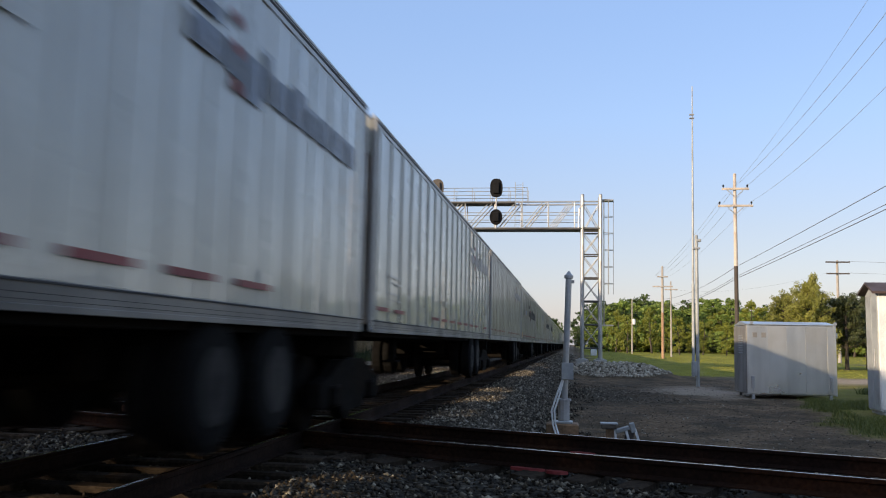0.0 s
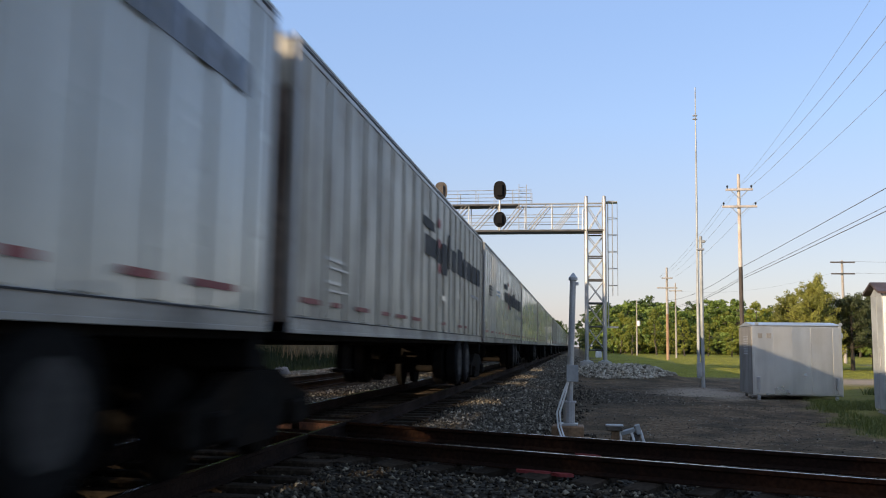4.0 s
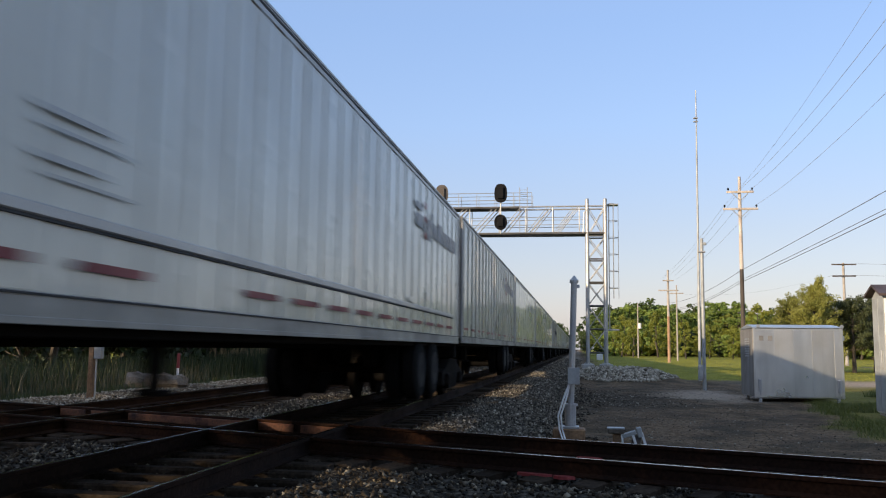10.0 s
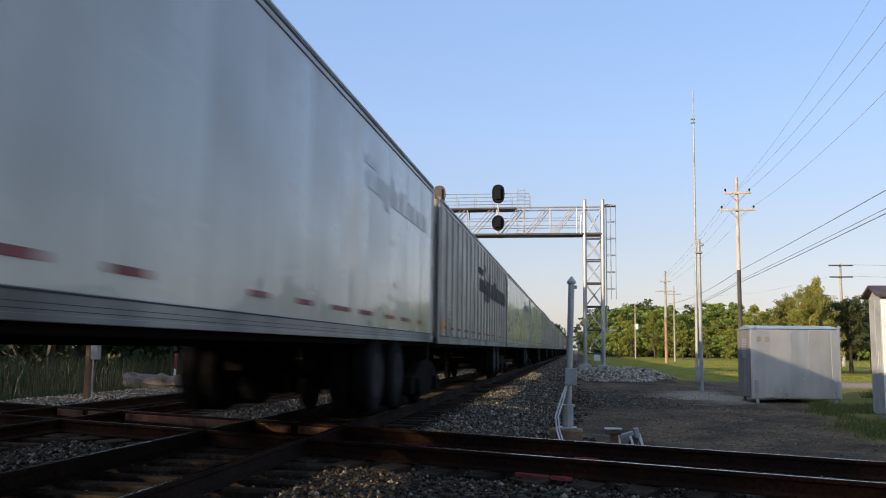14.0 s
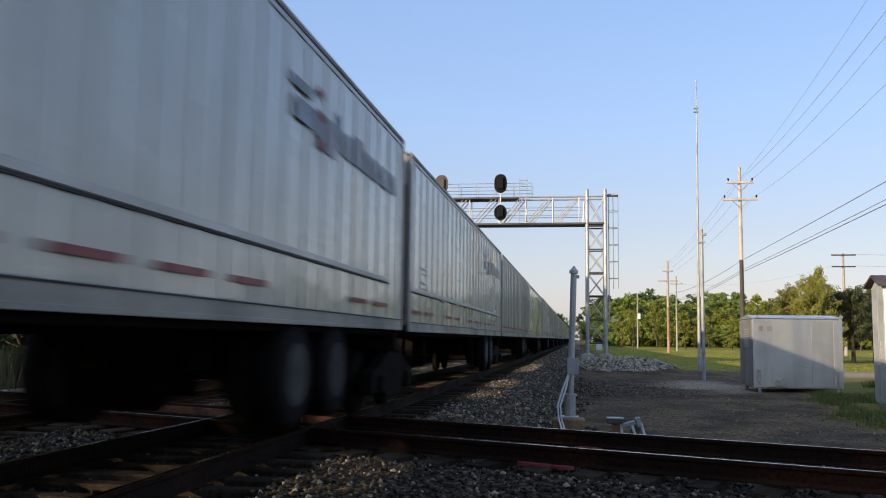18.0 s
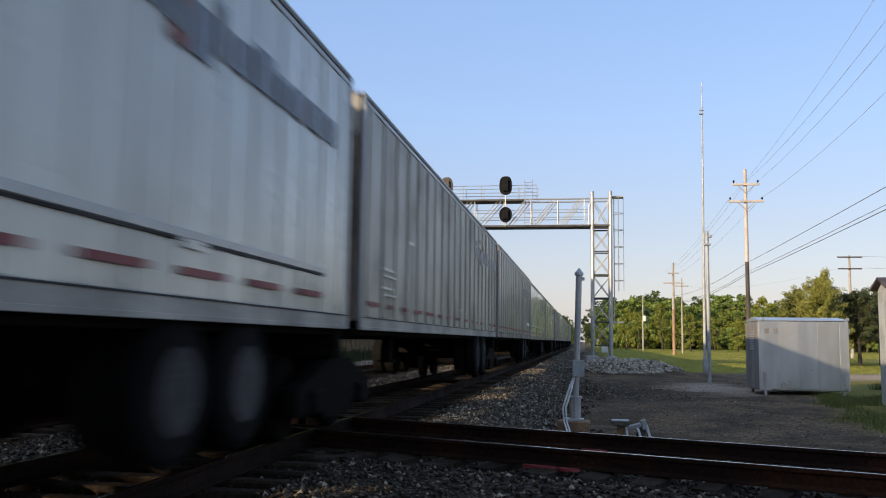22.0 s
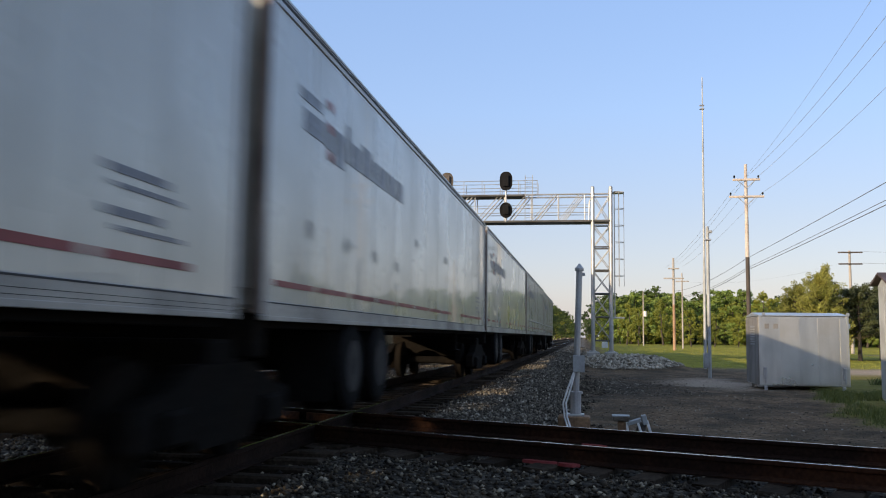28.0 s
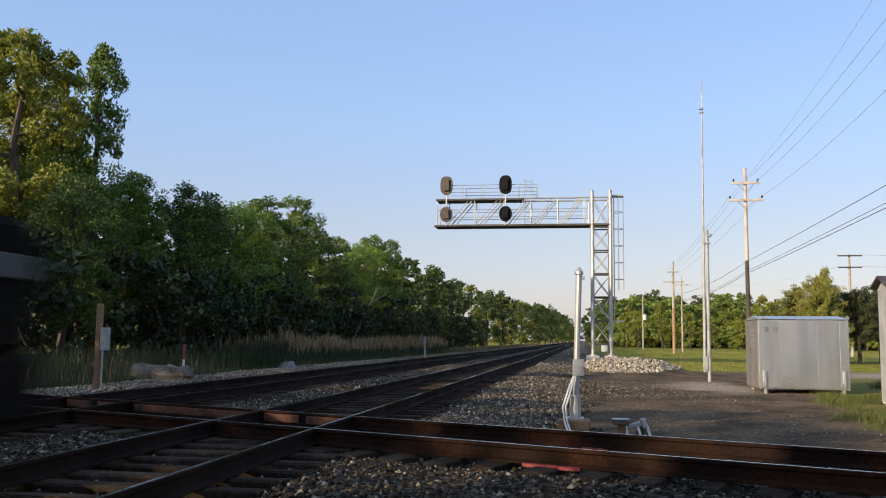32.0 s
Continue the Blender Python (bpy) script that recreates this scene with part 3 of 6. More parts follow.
RAIL = [(-0.03, -0.002, 1), (-0.014, 0.0, 0), (0.014, 0.0, 1), (0.03, -0.002, 1)] + RAIL[1:-1] + [(-0.036, -0.035, 1), (-0.036, -0.004, 1)]


def tie_mesh(seed, l=2.6, w=0.23, h=0.16):
    r = random.Random(seed)
    m = Mesh().box(-l / 2, l / 2, -w / 2, w / 2, -h, 0, 0.015)
    m.v = [(x + r.uniform(-0.02, 0.02), y + r.uniform(-0.012, 0.012), z + r.uniform(-0.008, 0.006)) for x, y, z in m.v]
    return m.data("tie", M_TIE)


def track(name, label, origin, ang, span, near, spacing=0.54, sides=(-0.75, 0.75), web=None):
    """Two rails on timber ties; local y runs along the track."""
    t = thing(name, label, "railway track", (*origin, 0), kind="structure", rz=ang)
    cuts = [span[0] + (span[1] - span[0]) * i / 8 for i in range(9)]
    for x in sides:
        part("rail", Mesh().sweep(RAIL, [(x, y, 0) for y in cuts]), [M_STEEL, web or M_RUST], t, "steel rail with a polished head and rusty web")
    ties = [tie_mesh(i) for i in range(4)]
    plate = Mesh().box(-0.09, 0.09, -0.1, 0.1, -0.02, 0.004, 0.005).data("tie_plate", M_RUST)
    r = random.Random(3)
    far = Mesh()
    y = span[0]
    while y < span[1]:
        if near[0] <= y <= near[1]:
            o = part("tie", ties[r.randrange(4)], None, t, at=pose(r.uniform(-0.04, 0.04), y, -0.185, r.uniform(-1, 1), 0, r.uniform(-1.2, 1.2)))
            for x in sides:
                part("tie_plate", plate, None, o, at=pose(x, 0, 0))
        elif -20 < y < 140:
            far.box(-1.3, 1.3, y - 0.11, y + 0.11, -0.34, -0.185)
        y += spacing
    o = part("far_ties", far, M_TIE, t)
    o["kind"] = "stuff"
    return t


def build_tracks():
    track("track_1", "main line track of steel rails on dark timber ties", (AX, 0), 0, (-160, 620), (3, 32))
    track("track_2", "second main line track on dark timber ties", (BX, 0), 0, (-160, 620), (5, 30))
    t = track("track_3", "crossing track with rusty rails on timber ties", (-0.2, CY), CANG - 90, (-90, 90), (-9, 12), sides=(-0.75, 0.81), web=M_RUSTPATCH)
    # joint bars with bolts on the crossing track, rust patches by the diamond, sprayed paint marks
    for s, ys in ((-1, (-1.1, 3.2)), (1, (1.4,))):
        for y in ys:
            x = -0.75 if s < 0 else 0.81
            j = part("joint_bar", Mesh().box(x - 0.04, x - 0.014, y - 0.45, y + 0.45, -0.135, -0.05, 0.008), M_RUST, t)
            for k in range(6):
                part("bolt", Mesh().lathe((x - 0.04, y - 0.375 + k * 0.15, -0.09), (-1, 0, 0), [(0, 0.02), (0.022, 0.018)], 6), M_RUST, j)
    for x in (AX, BX):
        for s in (-1, 1):
            for side in (-1, 1):
                # castings of the diamond: orange rusted filler blocks along the crossing rails
                px = x + s * 0.36
                py = CY + CS * (px + 0.2) + side * (GAUGE / 2 - 0.05) / CCOS
                part("filler_block", Mesh().box(-0.34, 0.3, -0.012, 0.012, -0.15, -0.04, 0.006), M_ORANGE, t, "orange rusted filler plate", at=Matrix.Rotation(radians(90 - CANG), 4, "Z") @ pose(px + 0.2, py - CY, 0, 0, 0, CANG))
    mid = (AX + BX) / 2
    for side in (-1, 1):
        py = CY + CS * (mid + 0.2) + side * (GAUGE / 2 - 0.05) / CCOS
        part("filler_rail", Mesh().box(-1.25, 1.25, -0.012, 0.012, -0.15, -0.04, 0.006), M_ORANGE, t, "orange rusted filler rail", at=Matrix.Rotation(radians(90 - CANG), 4, "Z") @ pose(mid + 0.2, py - CY, 0, 0, 0, CANG))
    for i, (x, d, w, h) in enumerate(((-0.44, -0.9, 0.2, 0.035), (-0.16, -0.93, 0.14, 0.03), (0.1, 0.62, 0.16, 0.02))):
        m = Mesh()
        r = random.Random(i)
        n = 14
        ring = [(math.cos(a) * w * r.uniform(0.6, 1), math.sin(a) * h * 2 * r.uniform(0.6, 1), 0) for a in [2 * math.pi * k / n for k in range(n)]]
        m.add(ring + [(x_, y_, -0.03) for x_, y_, _ in ring], [tuple(range(n))] + [(k, k + n, (k + 1) % n + n, (k + 1) % n) for k in range(n)])
        part("paint_mark", m, M_RED, t, "sprayed pink-red survey paint", at=Matrix.Rotation(radians(90 - CANG), 4, "Z") @ pose(x + 0.2, (CS * (x + 0.2) + d / CCOS), -0.165, 0, 0, CANG))


# ---------------------------------------------------------------- signal bridge
def build_bridge():
    Y0, x0, x1 = 58.0, 0.56, 1.74
    dep = 1.25
    b = thing("signal_bridge", "galvanised steel cantilever signal bridge with lattice tower over the tracks", "signal bridge", (0, Y0, 0))
    top, bot, hi = 10.52, 8.74, 10.94
    zb = float(height(x0, Y0))
    for x in (x0, x1):
        for y in (0, dep):
            part("foundation", Mesh().box(x - 0.42, x + 0.42, y - 0.42, y + 0.42, zb - 0.3, 0.08, 0.04), M_CONC, b, "pale concrete footing")
            part("tower_leg", Mesh().lathe((x, y, 0.08), (0, 0, 1), [(0, 0.26), (0.06, 0.26), (0.08, 0.13), (hi - 0.08, 0.13), (hi, 0.1)], 10), M_GALV, b, smooth=False)
    zs = [0.82 + 1.54 * i for i in range(6)]
    for i, z in enumerate(zs):
        for y in (0, dep):
            part("tower_strut", Mesh().tube((x0, y, z), (x1, y, z), 0.055, n=6), M_GRATE, b, "dark steel cross strut")
            z2 = zs[i + 1] if i + 1 < len(zs) else hi - 0.4
            for a, c in ((x0, x1), (x1, x0)):
                part("tower_brace", Mesh().tube((a, y, z), (c, y, z2), 0.03, n=6), M_GALV, b)
        for x in (x0, x1):
            part("tower_strut", Mesh().tube((x, 0, z), (x, dep, z), 0.045, n=6), M_GALV, b)
    xl = -9.85
    for y in (0, dep):
        for z, r in ((top, 0.055), (bot, 0.055)):
            part("chord", Mesh().tube((xl, y, z), (x1, y, z), r, n=8), M_GALV, b)
        posts = (xl, -9.2, -7.3, -5.3, -3.5, -1.7, 0.05)
        for x, x2 in zip(posts, posts[1:] + (x0,)):
            part("truss_post", Mesh().tube((x, y, bot), (x, y, top), 0.036, n=6), M_GALV, b)
            if x2 - x > 1:
                part("truss_diagonal", Mesh().tube((x + 0.3, y, bot), (x2 - 0.08, y, top), 0.034, n=6), M_GALV, b)
                part("truss_diagonal", Mesh().tube((x + 0.02, y, bot), (x2 - 0.36, y, top), 0.026, n=6), M_GALV, b)
        for k, z in enumerate((bot + 0.55, bot + 1.05)):
            part("handrail", Mesh().tube((xl, y, z), (x0, y, z), 0.025, n=5), M_GALV, b)
    part("walkway", Mesh().box(xl - 0.2, x1, -0.12, dep + 0.1, bot - 0.1, bot + 0.03, 0.02), M_GRATE, b, "dark steel grating walkway")
    part("upper_walkway", Mesh().box(xl - 0.1, -3.9, -0.14, dep, top - 0.1, top + 0.02, 0.02), M_GRATE, b, "dark steel grating walkway")
    for z in (0.45, 0.95):
        part("handrail", Mesh().tube((-9.3, -0.1, top + z), (-3.1, -0.1, top + z), 0.024, n=5), M_GALV, b)
        part("handrail", Mesh().tube((-9.3, dep, top + z), (-3.1, dep, top + z), 0.024, n=5), M_GALV, b)
    for i in range(6):
        for y in (-0.1, dep):
            x = -9.3 + 6.2 * i / 5
            part("railing_post", Mesh().tube((x, y, top), (x, y, top + 0.98), 0.022, n=5), M_GALV, b)
    # stair ladder through the arm
    lad = part("ladder", Mesh().tube((-3.9, -0.2, bot), (-3.9, -0.2, top + 1.3), 0.025, n=5).tube((-3.4, -0.2, bot), (-3.4, -0.2, top + 1.3), 0.025, n=5), M_GALV, b)
    for i in range(10):
        part("rung", Mesh().tube((-3.9, -0.2, bot + 0.2 + i * 0.3), (-3.4, -0.2, bot + 0.2 + i * 0.3), 0.016, n=5), M_GALV, lad)
    # caged ladder on the tower
    lx = 1.98
    lad = part("caged_ladder", Mesh().tube((lx, 0.2, 2.3), (lx, 0.2, 10.7), 0.03, n=5).tube((lx, 0.7, 2.3), (lx, 0.7, 10.7), 0.03, n=5), M_GALV, b, "galvanised caged ladder")
    for i in range(26):
        part("rung", Mesh().tube((lx, 0.2, 2.5 + i * 0.31), (lx, 0.7, 2.5 + i * 0.31), 0.016, n=5), M_GALV, lad)
    for i in range(6):
        z = 5.08 + i * 1.12
        m = Mesh()
        pts = [(lx + 0.62 * math.sin(a), 0.45 - 0.4 * math.cos(a), z) for a in [math.pi * k / 6 for k in range(7)]]
        m.pipe(pts, 0.022)
        part("cage_hoop", m, M_GALV, lad)
    for a in (0.5, math.pi / 2, math.pi - 0.5):
        p = (lx + 0.62 * math.sin(a), 0.45 - 0.4 * math.cos(a))
        part("cage_bar", Mesh().tube((*p, 4.4), (*p, 10.7), 0.02, n=5), M_GALV, lad)
    part("ladder_bracket", Mesh().box(x1, lx + 0.62, 0.1, 0.8, 2.28, 2.38, 0.01), M_GALV, b)
    part("top_bracket", Mesh().box(x1, lx + 0.62, 0.1, 0.8, 10.6, 10.68, 0.01), M_GALV, b)
    part("cable_box", Mesh().box(1.1, 1.5, -0.3, -0.05, 0.35, 0.75, 0.03), M_WHITE, b, "small white cable box")
    part("conduit", Mesh().tube((0.3, -0.1, bot), (0.35, -0.1, top - 0.5), 0.04).tube((0.35, -0.1, top - 0.5), (0.65, -0.1, top - 0.1), 0.04), M_GALV, b)
    # signal heads: tall oval heads over round ones
    for x, m0 in ((-9.2, M_BROWNSIG), (-5.18, M_BLACK)):
        part("signal_mast", Mesh().tube((x, -0.16, bot - 0.05), (x, -0.16, top + 0.9), 0.05, n=6), M_GALV, b)
        for z, hh in ((top + 0.92, 0.64), (bot + 0.72, 0.53)):
            m = Mesh()
            ring = []
            n = 20
            for k in range(n):
                a = 2 * math.pi * k / n
                up = math.sin(a)
                e = 0.76 if hh > 0.55 else 0.95        # the upper heads are squarer than the round lower ones
                ring.append((math.copysign(0.43 * abs(math.cos(a)) ** e, math.cos(a)), hh * math.copysign(abs(up) ** e, up)))
            vs = [(x + p, -0.28, z + q) for p, q in ring] + [(x + p, -0.22, z + q) for p, q in ring]
            m.add(vs, [tuple(range(n))] + [tuple(range(n, 2 * n))[::-1]] + [(k, k + n, (k + 1) % n + n, (k + 1) % n) for k in range(n)])
            hd = part("signal_head", m, m0, b, "oval signal head seen from behind")
            for dx, dz in (((0, 0.3), (0, -0.02), (0, -0.34)) if hh > 0.55 else ((0, 0.22), (-0.19, -0.13), (0.19, -0.13))):
                part("lens", Mesh().lathe((x + dx, -0.215, z + dz), (0, 1, 0), [(0, 0.1), (0.02, 0.09)], 12), M_LENS, hd)
                hood = Mesh()
                for k in range(8):
                    a, c = math.pi * k / 8, math.pi * (k + 1) / 8
                    p = [(x + dx + 0.12 * math.cos(t), y, z + dz + 0.12 * math.sin(t)) for t, y in ((a, -0.22), (c, -0.22), (c, 0.05), (a, 0.05))]
                    q = [(x + dx + 0.135 * math.cos(t), y, z + dz + 0.135 * math.sin(t)) for t, y in ((a, -0.22), (c, -0.22), (c, 0.05), (a, 0.05))]
                    hood.add(p + q, [(0, 1, 2, 3), (7, 6, 5, 4), (2, 6, 7, 3)])
                part("hood", hood, m0, hd)
            part("housing", Mesh().box(x - 0.2, x + 0.2, -0.42, -0.28, z - hh * 0.6, z + hh * 0.6, 0.03), m0, hd)


# ---------------------------------------------------------------- trackside equipment
def build_trackside():
    # thin signal post with its junction box
    px, py = -0.16, 13.45
    z0 = float(height(px, py))
    p = thing("signal_post", "grey steel trackside post with junction box and loose conduits", "post", (px, py, z0))
    part("base_block", Mesh().box(-0.24, 0.24, -0.2, 0.2, -0.1, 0.16, 0.02), M_POST, p, "brown stained footing block")
    part("base_plate", Mesh().box(-0.13, 0.15, -0.13, 0.13, 0.16, 0.19, 0.005), M_GALV, p)
    part("socket", Mesh().lathe((0.02, 0, 0.19), (0, 0, 1), [(0, 0.085), (0.3, 0.085), (0.3, 0.11), (0.33, 0.11), (0.33, 0.06)], 12), M_GALV, p)
    part("pole", Mesh().lathe((0.02, 0, 0.2), (0.03, 0, 1), [(0, 0.047), (2.14, 0.047), (2.15, 0.068), (2.19, 0.068), (2.22, 0.04), (2.26, 0.012)], 12), M_GALV, p, smooth=False)
    part("bracket", Mesh().box(0.05, 0.17, -0.02, 0.02, 2.27, 2.32, 0.005), M_GALV, p)
    jb = part("junction_box", Mesh().box(-0.01, 0.155, -0.15, -0.05, 0.82, 1.06, 0.012), M_GREY, p, "grey junction box")
    part("box_lid", Mesh().box(-0.015, 0.16, -0.165, -0.15, 0.815, 1.065, 0.006), M_GREY, jb)
    part("latch", Mesh().box(0.12, 0.14, -0.18, -0.165, 0.9, 0.96, 0.004), M_ALUDARK, jb)
    for dx, k in ((-0.06, 0), (-0.02, 1)):
        m = Mesh()
        pts = [(0.02 + dx * 0.3, -0.1, 0.82), (-0.02 + dx, -0.14, 0.6), (-0.1 + dx, -0.16, 0.35), (-0.08 + dx, -0.2, 0.15), (-0.02 + dx, -0.3, -0.02), (0.02 + dx, -0.4, -0.1)]
        m.pipe(pts, 0.014, 6)
        part("conduit", m, M_WHITE, p, "white flexible conduit")
    # two stub posts: an upright one with a flat cap box, a leaning one with a bent lid
    x, y = 0.53, 13.1
    z0 = float(height(x, y))
    s = thing("capped_stub", "short timber stub with a grey cap box and white pipe", "stub post", (x, y, z0), group="capped stubs by the crossing track")
    part("stump", Mesh().box(-0.06, 0.05, -0.06, 0.06, -0.15, 0.16, 0.012), M_POST, s, "brown timber stump")
    part("cap", Mesh().box(-0.13, 0.1, -0.1, 0.09, 0.16, 0.225, 0.012), M_LOG, s, "rust-stained cap box")
    part("lid", Mesh().box(-0.14, 0.11, -0.11, 0.1, 0.225, 0.245, 0.005), M_GREY, s, "flat grey lid plate")
    part("pipe", Mesh().tube((0.085, -0.07, -0.12), (0.07, -0.07, 0.15), 0.016, n=8), M_WHITE, s, "white plastic pipe")
    x, y = 0.8, 13.1
    s = thing("capped_stub", "leaning steel stub with a bent grey lid and white legs", "stub post", (x, y, float(height(x, y))), group="capped stubs by the crossing track")
    part("stump", Mesh().box(-0.07, 0.05, -0.05, 0.05, -0.15, 0.13, 0.012, m=pose(0, 0, 0, 0, 14, 0)), M_DARKWOOD, s, "dark timber stump")
    part("lid", Mesh().box(-0.15, 0.06, -0.09, 0.09, 0.15, 0.2, 0.006, m=pose(0, 0, 0, 0, -18, 0)).box(0.06, 0.13, -0.08, 0.08, 0.1, 0.235, 0.006, m=pose(0, 0, 0, 0, -14, 0)), M_GREY, s, "bent grey lid plate")
    for dx, dy in ((-0.03, -0.08), (0.1, -0.06)):
        part("leg", Mesh().box(dx - 0.018, dx + 0.018, dy - 0.012, dy + 0.012, -0.14, 0.16, 0.004, m=pose(0.03, 0, 0, 0, -17, 0)), M_WHITE, s, "white steel leg")
    # equipment cabinets
    cabinet()
    # tall aerial mast and the service pole in front of it
    z0 = float(height(5.38, 41.0))
    a = thing("aerial_mast", "slender pale aerial mast with a whip antenna", "mast", (5.38, 41.0, z0))
    part("pole", Mesh().lathe((0, 0, 0), (0.006, 0, 1), [(0, 0.07), (4.2, 0.068), (4.25, 0.055), (9.5, 0.042), (11.9, 0.03)], 10), M_GREY, a)
    part("antenna", Mesh().tube((0.071, 0, 11.9), (0.08, 0, 13.5), 0.028, 0.022, n=8), M_GREY, a, "white fibreglass antenna")
    for z in (11.95, 12.12):
        part("clamp", Mesh().box(-0.06, 0.15, -0.06, 0.06, z, z + 0.05, 0.01), M_ALUDARK, a)
    z0 = float(height(4.2, 30.9))
    a = thing("service_pole", "grey painted service pole with meter box", "pole", (4.2, 30.9, z0))
    part("pole", Mesh().lathe((0, 0, -0.1), (0, 0, 1), [(0, 0.062), (5.25, 0.058), (5.3, 0.04)], 10), M_GREY, a)
    part("meter_box", Mesh().box(-0.2, -0.05, -0.09, 0.09, 0.35, 0.85, 0.015), M_GREY, a, "grey meter box")
    part("clamp", Mesh().box(-0.11, 0.11, -0.1, 0.1, 4.7, 4.76, 0.01), M_ALUDARK, a)
    part("weatherhead", Mesh().box(0.0, 0.16, -0.05, 0.05, 4.96, 5.06, 0.02), M_GREY, a)
    # wooden post with switch box beyond the tracks
    px, py = -12.0, 20.25
    a = thing("wooden_post", "weathered brown timber post with a grey switch box", "post", (px, py, float(height(px, py)) - 0.1))
    part("timber", Mesh().box(-0.075, 0.055, -0.07, 0.07, 0, 2.22, 0.015), M_POST, a)
    part("switch_box", Mesh().box(0.075, 0.275, -0.1, 0.06, 1.05, 1.62, 0.02), M_GREY, a, "grey switch box")
    part("conduit", Mesh().tube((0.12, -0.02, 0.05), (0.12, -0.02, 1.05), 0.022, n=6), M_GALV, a)
    part("bracket", Mesh().box(0.04, 0.09, -0.03, 0.03, 1.3, 1.36, 0.005), M_ALUDARK, a)
    # a broken length of concrete, a rubble heap, markers
    px, py = -13.4, 26.6
    m = Mesh()
    m.lathe((-1.1, 0, 0.28), (1, 0.16, 0), [(0, 0.2), (0.06, 0.32), (0.25, 0.36), (0.45, 0.3), (0.7, 0.33), (0.95, 0.28), (1.2, 0.31), (1.45, 0.26), (1.7, 0.27), (1.95, 0.16)], 14)
    r = random.Random(5)
    m.v = [(x + r.uniform(-0.05, 0.05), y + r.uniform(-0.05, 0.05), z + r.uniform(-0.05, 0.05)) for x, y, z in m.v]
    solid("fallen_log", m, M_LOG, "weathered fallen log lying in the reeds", "log", (px, py, float(height(px, py)) - 0.14))
    px, py = -14.65, 30.5
    a = thing("marker_stake", "red and white cable marker stake", "marker", (px, py, float(height(px, py)) - 0.05))
    part("stake", Mesh().lathe((0, 0, 0), (0, 0, 1), [(0, 0.05), (0.72, 0.05)], 8), M_WHITE, a, "white lower half")
    part("stake_top", Mesh().lathe((0, 0, 0.72), (0.03, 0, 1), [(0, 0.062), (0.5, 0.062), (0.56, 0.03)], 8), M_RED, a, "red top half")
    px, py = -10.6, 58.0
    a = thing("mile_post", "small pale trackside marker post", "marker", (px, py, float(height(px, py)) - 0.05))
    part("stake", Mesh().box(-0.06, 0.06, -0.04, 0.04, 0, 1.5, 0.01), M_CONC, a)
    for i, (x, y) in enumerate(((-12.6, 36.5), (-13.2, 37.4))):
        m = Mesh().lathe((0, 0, -0.1), (0.1, 0, 1), [(0, 0.3), (0.12, 0.32), (0.3, 0.22), (0.44, 0.1)], 8)
        rr = random.Random(i)
        m.v = [(p[0] * rr.uniform(0.7, 1.2), p[1] * rr.uniform(0.7, 1.2), p[2] * rr.uniform(0.6, 1)) for p in m.v]
        solid("boulder", m, M_STONE, "broken grey boulder beside the far track", "boulder", (x, y, float(height(x, y))), group="boulders beside the far track")


